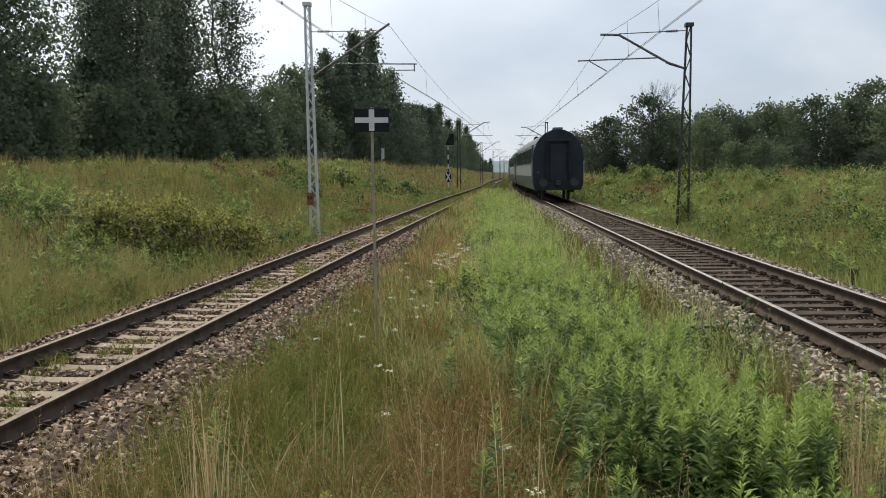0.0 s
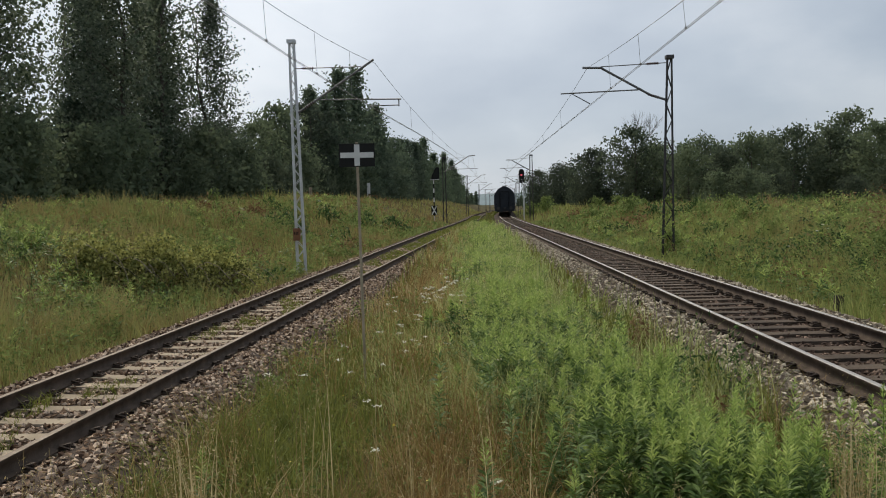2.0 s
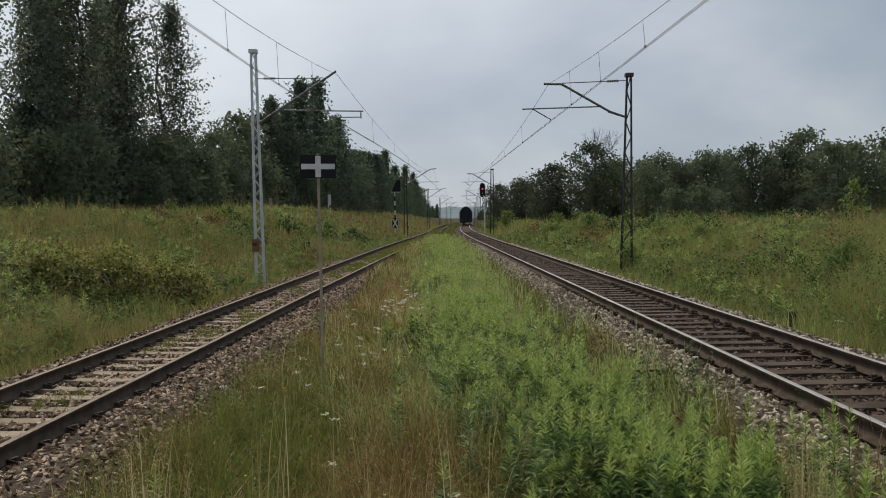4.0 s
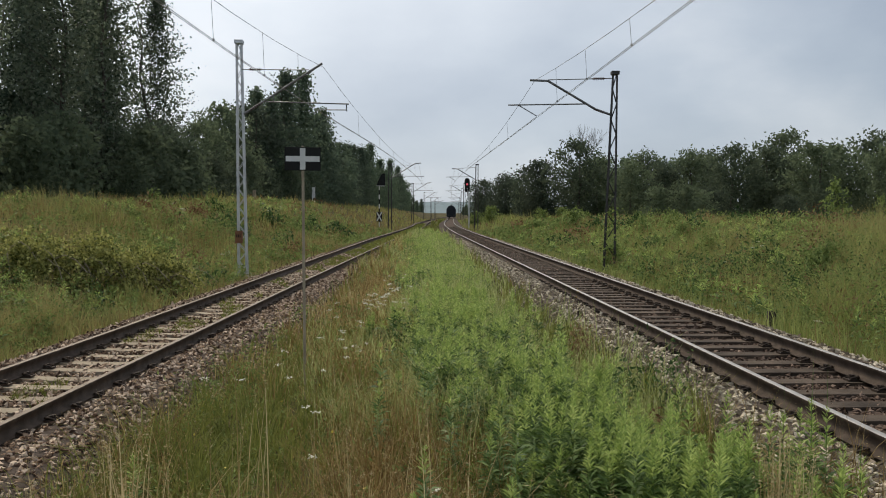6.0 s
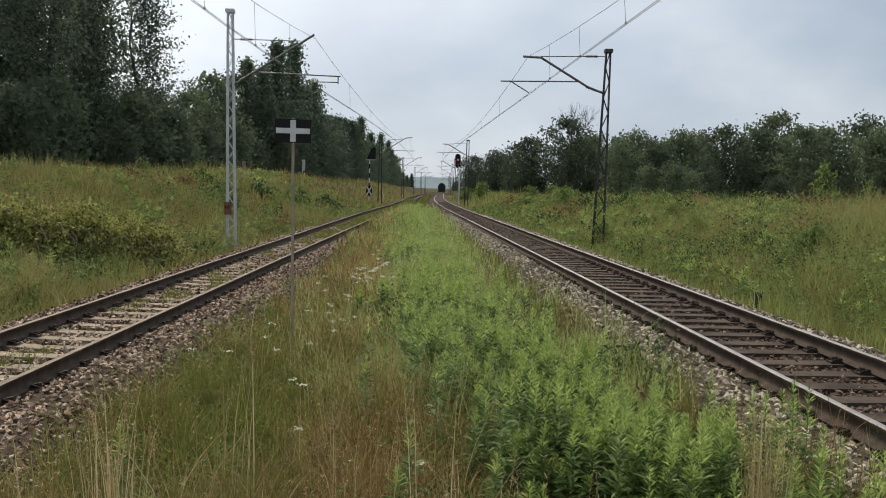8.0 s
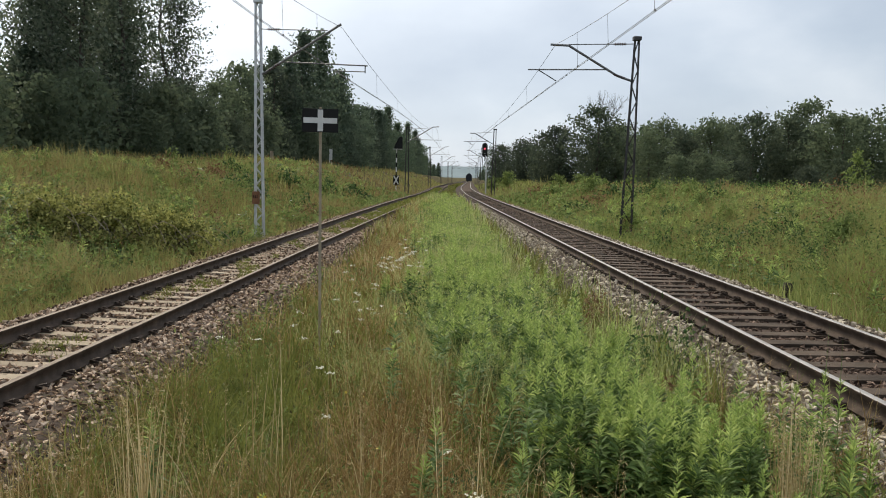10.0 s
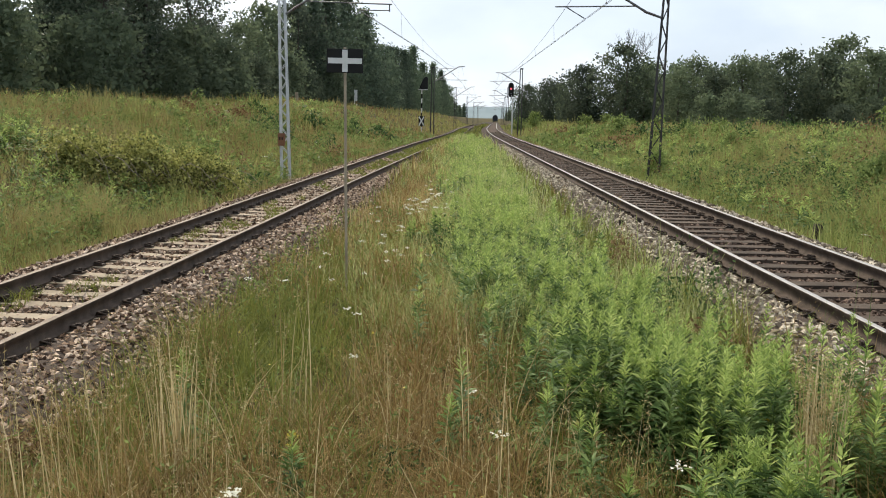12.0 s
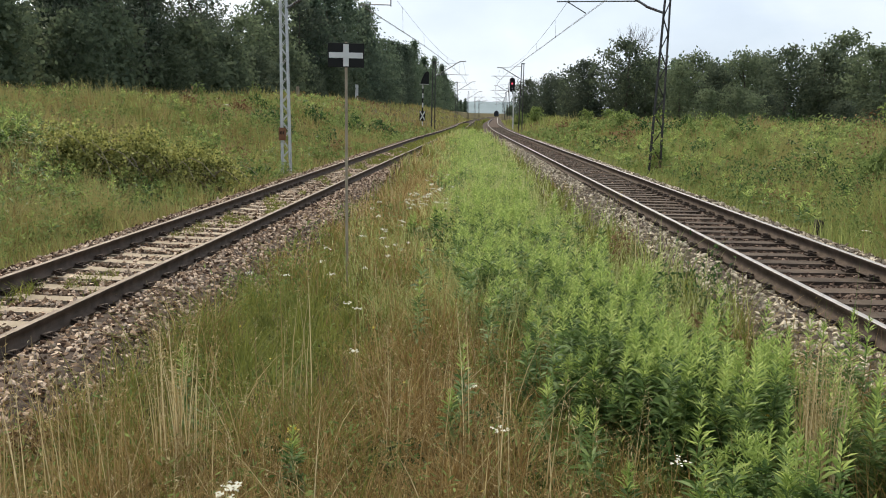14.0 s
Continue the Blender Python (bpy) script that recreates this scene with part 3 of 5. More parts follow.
for dz in (-0.1, 0.1):
    bm = bmesh.new()
    box(bm, (0, 0.025, 2.425 - g0 + dz), (0.07, 0.05, 0.025))
    part("clamp", bm, "pole", board)


def signal_head(parent, z0, z1, w):
    bm = bmesh.new()
    n = 10
    ring = []
    for i in range(2 * n):
        a = math.pi * i / n
        zc = z1 - w if math.sin(a) >= 0 else z0 + w
        ring.append((w * math.cos(a), zc + w * math.sin(a)))
    front = [bm.verts.new((x, -0.03, z)) for x, z in ring]
    rear = [bm.verts.new((x, 0.03, z)) for x, z in ring]
    bm.faces.new(front)
    bm.faces.new(rear[::-1])
    for i in range(2 * n):
        bm.faces.new((front[i], rear[i], rear[(i + 1) % (2 * n)], front[(i + 1) % (2 * n)]))
    bmesh.ops.recalc_face_normals(bm, faces=bm.faces)
    return part("head", bm, "black", parent, "dark oval signal screen")


def striped_pole(parent, h, r):
    n = 9
    for i in range(n):
        bm = bmesh.new()
        tube(bm, (0, 0, h * i / n), (0, 0, h * (i + 1) / n), r, n=8)
        part("pole_band", bm, "black" if i % 2 else "white", parent)


sx, sy = -3.85, 105.0
sig = tagged(new("railway_signal"), "railway signal seen from behind on a black-and-white banded pole", "railway signal")
sig.location = (sx, sy, float(G(sx, sy)))
top = 4.9 - sig.location.z
striped_pole(sig, top, 0.075)
bm = bmesh.new()
outline = [(-0.62, 0), (0.42, 0), (0.42, 1.35), (0.25, 1.5), (-0.05, 1.35), (-0.45, 0.55)]
f0 = [bm.verts.new((x + 0.3, -0.15, top + z)) for x, z in outline]
f1 = [bm.verts.new((x + 0.3, 0.15, top + z)) for x, z in outline]
bm.faces.new(f0)
bm.faces.new(f1[::-1])
for i in range(len(outline)):
    j = (i + 1) % len(outline)
    bm.faces.new((f0[i], f1[i], f1[j], f0[j]))
bmesh.ops.recalc_face_normals(bm, faces=bm.faces)
part("hood", bm, "black", sig, "black signal head and hood", bevel=0.03)
bm = bmesh.new()
box(bm, (0.15, 0, top - 0.05), (1.1, 0.5, 0.06))
part("platform", bm, "zinc", sig)
bm = bmesh.new()
for s in (-1, 1):
    box(bm, (0, -0.12 - 0.01 * s, 1.25), (0.14, 0.02, 1.2), Matrix.Rotation(s * 0.5, 4, "Y"))
part("cross_board", bm, "white", sig, "white crossed boards low on the pole")
bm = bmesh.new()
box(bm, (0, -0.09, 1.25), (0.72, 0.02, 1.15))
part("back_board", bm, "black", sig)

sx, sy = 7.55, 115.0
sig = tagged(new("railway_signal"), "railway signal with an oval head showing red beside the main track", "railway signal")
sig.location = (sx, sy, float(G(sx, sy)))
b0 = sig.location.z
bm = bmesh.new()
tube(bm, (0.25, 0, 0), (0.25, 0, 4.0 - b0), 0.09, n=8)
part("pole", bm, "white", sig, "white pole")
bm = bmesh.new()
tube(bm, (0.25, 0, 3.9 - b0), (0, 0, 4.9 - b0), 0.06, n=8)
box(bm, (0.3, 0, 4.1 - b0), (0.5, 0.4, 0.1))
part("bracket", bm, "zinc", sig)
signal_head(sig, 4.35 - b0, 6.25 - b0, 0.36)
for i, (dz, m) in enumerate(((5.85, "black"), (5.45, "red_lamp"), (5.05, "black"), (4.7, "black"))):
    bm = bmesh.new()
    tube(bm, (0, -0.03, dz - b0), (0, -0.09, dz - b0), 0.12, n=12)
    part("lens", bm, m, sig, "lit red lens" if m == "red_lamp" else "")

wx_, wy_ = -12.4, 110.0
post = tagged(new("marker_post"), "white distance marker post on the bank", "marker post")
post.location = (wx_, wy_, float(G(wx_, wy_)))
bm = bmesh.new()
for s in (-1, 1):
    tube(bm, (s * 0.13, 0, -0.2), (s * 0.13, 0, 1.0), 0.06, n=6)
part("legs", bm, "white", post)
bm = bmesh.new()
box(bm, (0, 0, 1.65), (0.4, 0.08, 1.4))
part("panel", bm, "white", post, bevel=0.01)


bx_, by_ = -14.2, 78.5
bm = bmesh.new()
box(bm, (0, 0, 0.55), (0.34, 0.26, 1.5))
for v in bm.verts:
    if v.co.z > 1.0:
        v.co.x *= 0.8
        v.co.y *= 0.8
stone_post = part("boundary_post", bm, "concrete", None, bevel=0.03)
stone_post.location = (bx_, by_, float(G(bx_, by_)))
tagged(stone_post, "squat weathered concrete post on the crest of the bank", "boundary post")


def stump(x, y, w, h, tilt, label):
    bm = bmesh.new()
    box(bm, (0, 0, h / 2 - 0.15), (w, w * 0.7, h + 0.3))
    bmesh.ops.subdivide_edges(bm, edges=list(bm.edges), cuts=2)
    for v in bm.verts:
        v.co += Vector((random.uniform(-1, 1), random.uniform(-1, 1), random.uniform(-1, 1))) * w * 0.09
    ob = part("timber_stump", bm, "wood_old", None)
    ob.matrix_world = pose(x, y, float(G(x, y)), 0, tilt, 10)
    tagged(ob, label, "timber stump")


stump(6.75, 15.8, 0.15, 0.46, 7, "short dark old timber stump beside the main track")
stump(3.0, 15.2, 0.05, 0.6, 3, "thin dark old stake at the edge of the ballast")

# ---------------------------------------------------------------- train
COACH_L, SPEED, START = 24.5, 35.3, 49.0
HALF = ((1.30, 0.62), (1.40, 0.95), (1.42, 1.3), (1.42, 2.45), (1.37, 2.85), (1.24, 3.22), (1.02, 3.56), (0.72, 3.83), (0.36, 4.0), (0.0, 4.05))
section = [(-x, z) for x, z in HALF] + [(x, z) for x, z in HALF[-2::-1]]


def hull(pts, y0, y1, cap=True):
    bm = bmesh.new()
    a = [bm.verts.new((x, y0, z)) for x, z in pts]
    b = [bm.verts.new((x, y1, z)) for x, z in pts]
    for i in range(len(pts)):
        j = (i + 1) % len(pts)
        bm.faces.new((a[i], b[i], b[j], a[j]))
    if cap:
        bm.faces.new(a[::-1])
        bm.faces.new(b)
    bmesh.ops.recalc_face_normals(bm, faces=bm.faces)
    return bm


def coach():
    c = tagged(new("railway_coach"), "passenger coach with dark blue end and blue sides, a reflection put in as a pale band", "railway coach", "coaches of the train")
    part("body", hull(section, 0.12, COACH_L - 0.12), "coach_blue", c)
    up = [(x * 1.012, z + 0.012) for x, z in section if z >= 3.2]
    part("roof", hull(up + [(0, 3.1)], 0.10, COACH_L - 0.10), "coach_roof", c, "grey curved roof")
    for y in (0.06, COACH_L - 0.06):
        part("end_wall", hull([(x * 1.004, z) for x, z in section], y - 0.065, y + 0.055), "coach_dark", c, "dark blue end wall")
    for s in (-1, 1):
        # Mirror reflection along the side, laid on as a pale strip.
        bm = bmesh.new()
        box(bm, (s * 1.425, COACH_L / 2, 1.75), (0.02, COACH_L - 3.4, 0.7))
        part("band", bm, "coach_reflection", c, "reflection below the windows, put in as a pale grey band")
        for i in range(11):
            bm = bmesh.new()
            box(bm, (s * 1.42, 2.9 + i * 1.87, 2.6), (0.03, 1.35, 0.85))
            part("window", bm, "glass_dark", c, bevel=0.008)
        for y in (0.85, COACH_L - 0.85):
            bm = bmesh.new()
            box(bm, (s * 1.41, y, 2.15), (0.05, 0.85, 2.1))
            d = part("door", bm, "coach_blue", c, bevel=0.01)
            bm = bmesh.new()
            box(bm, (s * 1.438, y, 2.65), (0.02, 0.45, 0.7))
            part("door_window", bm, "glass_dark", d)
            bm = bmesh.new()
            tube(bm, (s * 1.47, y - 0.55, 1.2), (s * 1.47, y - 0.55, 2.3), 0.025, n=5)
            part("handrail", bm, "zinc", c)
    for y, s in ((0.0, -1), (COACH_L, 1)):
        bm = bmesh.new()
        for x in (-0.62, 0.62):
            box(bm, (x, y + s * 0.08, 2.25), (0.16, 0.2, 2.2))
        box(bm, (0, y + s * 0.08, 3.40), (1.4, 0.2, 0.18))
        part("gangway", bm, "rubber", c, "black rubber gangway surround", bevel=0.05)
        bm = bmesh.new()
        box(bm, (0, y + s * 0.02, 2.2), (0.95, 0.04, 2.1))
        part("end_door", bm, "coach_dark", c, bevel=0.01)
        for x in (-0.875, 0.875):
            bm = bmesh.new()
            tube(bm, (x, y, 1.06), (x, y + s * 0.42, 1.06), 0.09, n=10)
            tube(bm, (x, y + s * 0.40, 1.06), (x, y + s * 0.45, 1.06), 0.24, n=14)
            part("buffer", bm, "dark_steel", c)
            bm = bmesh.new()
            tube(bm, (x * 1.3, y, 1.62), (x * 1.3, y + s * 0.06, 1.62), 0.08, n=10)
            part("tail_lamp", bm, "glass_dark", c)
        bm = bmesh.new()
        box(bm, (0, y + s * 0.08, 1.02), (0.3, 0.3, 0.3))
        part("coupling", bm, "dark_steel", c, bevel=0.02)
    bm = bmesh.new()
    box(bm, (0, COACH_L / 2, 0.8), (2.5, COACH_L - 9, 0.45))
    part("underframe", bm, "rubber", c, bevel=0.04)
    for y in (3.2, COACH_L - 3.2):
        bm = bmesh.new()
        for x in (-1.0, 1.0):
            box(bm, (x, y, 0.62), (0.14, 3.2, 0.34))
        box(bm, (0, y, 0.7), (2.0, 0.6, 0.3))
        box(bm, (0, y, 0.98), (1.6, 1.6, 0.3))
        b = part("bogie", bm, "rubber", c, bevel=0.02)
        for dy in (-1.25, 1.25):
            for x in (-0.75, 0.75):
                bm = bmesh.new()
                tube(bm, (x - 0.06, y + dy, 0.46), (x + 0.06, y + dy, 0.46), 0.46, n=18)
                part("wheel", bm, "dark_steel", b)
    bm = bmesh.new()
    box(bm, (0, 0.5, 4.10), (0.55, 0.6, 0.14))
    part("roof_vent", bm, "coach_roof", c, bevel=0.03)
    return c


first = coach()
coaches = [first] + [copy_thing(first, Matrix.Identity(4)) for _ in range(3)]


def coach_pose(y):
    y2 = y + COACH_L
    a, b = float(XR(y + 3.2)), float(XR(y2 - 3.2))
    ang = math.atan2(b - a, COACH_L - 6.4)
    za, zb = float(ZR(y)), float(ZR(y2))
    pitch = math.degrees(math.atan2(zb - za, COACH_L))
    return pose(a - 3.2 * math.tan(ang), y, za, pitch, 0, -math.degrees(ang))


def motions():
    for i, c in enumerate(coaches):
        rows = []
        for k in range(29):
            t = 0.5 * k
            rows.append((t, coach_pose(START + SPEED * t + i * (COACH_L + 0.95))))
        walk(c, rows)


# ---------------------------------------------------------------- trees
def leaf_quads(centres, normals_up, size, rng, long=1.6):
    """A small pointed leaf spray (two triangles as one diamond) at every centre."""
    n = len(centres)
    d = rng.normal(size=(n, 3))
    d[:, 2] -= 0.25
    d /= np.linalg.norm(d, axis=1)[:, None]
    e = np.cross(d, rng.normal(size=(n, 3)))
    e /= np.linalg.norm(e, axis=1)[:, None]
    s = (size * rng.uniform(0.6, 1.35, n))[:, None]
    a = centres - d * s * long / 2
    b = centres + e * s / 2
    c = centres + d * s * long / 2
    f = centres - e * s / 2 + np.cross(d, e) * s * 0.18
    v = np.stack([a, b, c, f], 1).reshape(-1, 3)
    return v, np.arange(n * 4).reshape(n, 4)


def crown_points(rng, shape, h0, h1, rad, branches, per, spread):
    """Leaf places along branches that leave the trunk in a spiral; the outline stays uneven and has gaps."""
    u = (np.arange(branches) + rng.random(branches)) / branches
    z = h0 + (h1 - h0) * u
    if shape == "poplar":
        prof, rise = 1.7 * (u + 0.03) ** 0.4 * (1.01 - u) ** 0.85, 0.8
    elif shape == "cone":
        prof, rise = (1 - u) ** 0.85 + 0.03, 0.3
    else:
        prof, rise = np.sqrt(np.clip(1 - (2 * u - 0.85) ** 2 / 1.35, 0.03, 1)), 0.55
    ang = np.arange(branches) * 2.4 + rng.normal(size=branches) * 0.4
    lump = 1 + 0.2 * np.sin(ang * 2 + z * 0.8 + rng.uniform(0, 6)) + 0.14 * np.sin(ang * 5 - z * 1.9)
    r = rad * prof * lump * rng.uniform(0.6, 1.12, branches)
    tip = np.stack([r * np.cos(ang), r * np.sin(ang), z + rng.normal(size=branches) * 0.25], -1)
    root = tip * np.array([0.04, 0.04, 1.0])
    root[:, 2] = np.maximum(0.25, z - rise * r)
    q = rng.random((branches, per)) ** 0.62
    p = root[:, None] + (tip - root)[:, None] * q[..., None]
    p[..., 2] += 0.12 * (r[:, None]) * np.sin(np.pi * q)
    p += rng.normal(size=(branches, per, 3)) * (spread * (0.45 + 0.55 * q))[..., None] * np.array([1, 1, 0.75])
    return tip, p.reshape(-1, 3)


def tree(name, label, cat, shape, h, h0, rad, clusters, per, spread, leaf, leaf_mat, seed, trunk_r=0.16, limbs=22, bark="bark", stems=1):
    rng = np.random.default_rng(seed)
    t = tagged(new(name), label, cat)
    c, p = crown_points(rng, shape, h0, h, rad, clusters, per, spread)
    p = p[p[:, 2] > 0.05]
    v, f = leaf_quads(p, None, leaf, rng)
    me = mesh_np("crown", v, f, leaf_mat)
    cr = new("crown", me)
    cr.parent = t
    for s in range(stems):
        bm = bmesh.new()
        pts, x, y = [], rng.uniform(-0.3, 0.3) * (stems > 1), rng.uniform(-0.3, 0.3) * (stems > 1)
        for i in range(7):
            pts.append(Vector((x, y, h * 0.9 * i / 6 - (0.3 if i == 0 else 0))))
            x += rng.normal() * 0.02 * h
            y += rng.normal() * 0.02 * h
        stem(bm, pts, [trunk_r * (1 - i / 7) for i in range(7)])
        part("trunk", bm, bark, t)
        for k in rng.choice(len(c), min(limbs, len(c)), replace=False):
            q = Vector(c[k])
            zz = max(0.3, q.z - 0.5 * math.hypot(q.x, q.y) - 0.2)
            i = min(5, int(zz / (h * 0.9) * 6))
            a = pts[i].lerp(pts[i + 1], zz / (h * 0.9) * 6 - i) if zz < h * 0.9 else pts[6]
            mid = a.lerp(q, 0.5) + Vector((0, 0, 0.08 * (q - a).length))
            bm = bmesh.new()
            stem(bm, [a, mid, q], [trunk_r * 0.35, trunk_r * 0.22, trunk_r * 0.08], 5)
            part("limb", bm, bark, t)
    return t


def bare_tree(label, h, seed):
    rng = random.Random(seed)
    t = tagged(new("bare_tree"), label, "tree")

    def grow(a, d, ln, r, depth):
        b = a + d * ln
        bm = bmesh.new()
        tube(bm, a, b, r, r * 0.65, n=5)
        part("branch" if depth < 5 else "trunk", bm, "bark_dead", t)
        if depth:
            for _ in range(3):
                e = (d + Vector((rng.uniform(-1, 1), rng.uniform(-1, 1), rng.uniform(-0.1, 0.6))) * 0.55).normalized()
                grow(b, e, ln * rng.uniform(0.6, 0.8), r * 0.62, depth - 1)
    grow(Vector((0, 0, -0.2)), Vector((0, 0, 1)), h * 0.36, 0.13, 5)
    return t


def plant(src, x, y, s=1.0, turn=None, used=set()):
    m = pose(x, y, float(G(x, y)) - 0.05, 0, 0, random.uniform(0, 360) if turn is None else turn)
    if src.name in used:
        ob = copy_thing(src, m)
    else:
        used.add(src.name)
        ob = src
        ob.matrix_basis = m
    ob.scale = (s * random.uniform(0.92, 1.08), s * random.uniform(0.92, 1.08), s)
    return ob


POP = [tree("poplar", "tall poplar with dark silvery-green leaves and gaps of sky", "tree", "poplar", 17.5, 1.2, 3.7, 165, 64, 0.46, 0.155, "leaf_poplar", 10 + i, 0.2, 24) for i in range(3)]
DARK = [tree("forest_tree", "dark green tree at the edge of the wood", "tree", ("cone", "cone", "round")[i], (16.5, 14.5, 13.0)[i], 0.6, (4.2, 3.7, 4.0)[i], 150, 38, 0.55, 0.26, "leaf_conifer", 20 + i, 0.2, 3) for i in range(3)]
FAR = [tree("forest_tree", "dark green tree deep in the wood", "tree", ("cone", "poplar", "round")[i], 15.0, 0.4, (3.8, 3.6, 4.4)[i], 90, 18, 0.62, 0.6, "leaf_conifer", 60 + i, 0.2, 0) for i in range(3)]
ROUND = [tree("broadleaf_tree", "rounded dark broadleaf tree behind the field", "tree", "round", (8.0, 7.6, 8.6)[i], 0.2, (4.5, 4.1, 3.7)[i], (190, 150, 120)[i], 44, (0.40, 0.36, 0.33)[i], 0.19, "leaf_round", 30 + i, 0.2, 3) for i in range(3)]
SHRUB = [tree("tall_shrub", "dense dark shrub under the trees", "shrub", "round", 4.5, 0.0, 2.4, 90, 30, 0.36, 0.18, "leaf_round", 40 + i, 0.07, 2) for i in range(2)]
BUSH = [tree("young_bush", "young light-green bush in the grass", "bush", "round", 1.7, 0.0, 1.0, 60, 28, 0.15, 0.10, "leaf_fresh", 50 + i, 0.03, 6) for i in range(2)]

SAPLING = tree("sapling", "slender light-green sapling standing in the field", "tree", "poplar", 2.7, 0.3, 1.0, 34, 20, 0.12, 0.10, "leaf_fresh", 58, 0.03, 10)
for x, y, s in ((21.8, 43.3, 1.0), (24.1, 43.0, 0.72), (23.2, 45.0, 0.6)):
    plant(SAPLING, x, y, s)

for x, y, s in ((-21.3, 73, 1.0), (-22.3, 64, 1.12), (-24.5, 69, 0.95), (-22, 54.5, 1.04), (-23.3, 43.0, 1.0), (-26.5, 46, 1.0), (-24, 37, 1.0), (-26, 70, 1.0), (-26.3, 62, 1.06), (-25.5, 58, 1.0), (-29, 66, 1.12), (-30, 49, 1.05), (-27, 76, 0.85)):
    plant(random.choice(POP), x, y, s)
# wood along the side track
for x, y, s in ((-23, 79, 0.85), (-24, 86, 0.92), (-22.5, 92, 1.02), (-22, 101, 1.36), (-20, 108, 1.45)):
    tagged(plant(ROUND[2], x, y, s), "bushy dark broadleaf tree at the edge of the wood")
for x, y, s in ((-18, 112, 0.95), (-17.5, 121, 1.12), (-16.2, 129, 1.2), (-15.5, 138, 1.12), (-14.8, 145, 0.98), (-14.5, 152, 0.8), (-13.5, 159, 0.92), (-13.8, 168, 0.82), (-13.2, 178, 0.9), (-12.5, 187, 0.82), (-11.5, 196, 0.95), (-11, 206, 0.85), (-10.2, 216, 0.98), (-9.5, 227, 0.86), (-8.6, 238, 0.95), (-7.5, 255, 0.9), (-6.5, 268, 0.95), (-5.5, 281, 0.86), (-4.5, 294, 0.9), (-3.5, 307, 0.85), (-2.5, 330, 0.9)):
    plant(random.choice(DARK), x, y, s)
for x, y, s in ((-21, 118, 0.95), (-20.5, 127, 1.0), (-19.5, 136, 0.95), (-19, 147, 0.85), (-17.8, 158, 0.8), (-17, 172, 0.85), (-16, 186, 0.8), (-14.8, 201, 0.88), (-13.5, 218, 0.9), (-12, 236, 0.88)):
    plant(random.choice(DARK), x, y, s)
for i in range(40):
    y = 30 + 8.5 * i
    x = float(XL(y)) - random.uniform(27, 34) + (8 if y > 170 else 0)
    plant(random.choice(FAR), x, y, random.uniform(0.72, 0.95) * (0.5 if y < 76 else 0.7 if y < 110 else 0.88))
for i in range(15):
    y = 27 + 3.7 * i
    plant(random.choice(FAR), float(XL(y)) - random.uniform(24, 29), y, random.uniform(0.4, 0.52))
for i in range(26):
    y = 30 + 5.2 * i
    plant(random.choice(SHRUB), float(XL(y)) - random.uniform(16.0, 19.5), y, random.uniform(0.7, 1.25))
# trees beyond the right-hand field
for x, y, s in ((20.5, 106, 1.12), (16.8, 112, 0.92), (24.0, 110, 1.0), (18.5, 168, 0.95), (21.5, 160, 0.9), (16.8, 200, 1.0), (25, 96, 0.75), (29, 98, 0.8), (33, 100, 1.0), (35, 92, 0.86), (40, 95, 0.95), (42, 88, 0.95), (46, 92, 1.05), (48, 84, 1.0), (52, 86, 1.1), (55, 80, 1.05), (60, 84, 1.15), (30, 110, 1.0), (38, 108, 1.1), (46, 104, 1.15), (54, 98, 1.2), (62, 94, 1.2)):
    plant(random.choice(ROUND), x, y, s * random.uniform(1.0, 1.16))
for x, y, s in ((25, 128, 0.5), (23, 190, 0.55), (28, 180, 0.55), (33, 140, 0.55), (25, 240, 0.6), (22, 270, 0.5), (27, 300, 0.5)):
    plant(random.choice(FAR), x, y, s)
for i in range(15):
    plant(random.choice(FAR), 27 + 3.4 * i + random.uniform(-1, 1), 122 - 1.1 * i + random.uniform(-3, 3), random.uniform(0.46, 0.6))
for i in range(16):
    y = 80 + 3.0 * (i % 5)
    plant(random.choice(SHRUB), 24 + 2.3 * i, y + random.uniform(-3, 3), random.uniform(0.6, 0.95))
b = bare_tree("leafless grey tree above the other crowns", 12.0, 5)
b.location = (25.2, 124, float(G(25.2, 124)))
for x, y, s in ((11.6, 61, 0.95), (7.8, 32.9, 0.6), (10.0, 20.4, 0.6), (10.9, 21.5, 0.5), (10.6, 30, 0.5), (13.5, 44, 0.6), (12.2, 38, 0.5), (-9.0, 31, 0.5), (-9.6, 27.2, 0.62), (14.5, 95, 0.8), (17.5, 99, 0.9), (9.9, 130, 1.2), (12.5, 135, 1.4)):
    plant(random.choice(BUSH), x, y, s)
# thin far trees near the end of the line, and the hills
for i in range(24):
    y = 360 + 25 * i
    plant(random.choice(FAR), float(XL(min(y, 700))) - random.uniform(18, 40), y, random.uniform(0.6, 0.8))
    plant(random.choice(FAR), float(XR(min(y, 700))) + random.uniform(18, 45), y, random.uniform(0.5, 0.75))
# Hill ridge; its distance haze lies in the material's colour.
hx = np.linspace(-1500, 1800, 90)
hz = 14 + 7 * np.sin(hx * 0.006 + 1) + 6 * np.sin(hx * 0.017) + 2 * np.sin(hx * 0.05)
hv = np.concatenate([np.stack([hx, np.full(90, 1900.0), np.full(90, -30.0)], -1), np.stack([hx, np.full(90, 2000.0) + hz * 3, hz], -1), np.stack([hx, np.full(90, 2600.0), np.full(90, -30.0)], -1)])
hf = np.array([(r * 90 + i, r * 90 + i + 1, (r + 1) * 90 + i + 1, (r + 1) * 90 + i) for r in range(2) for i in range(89)])
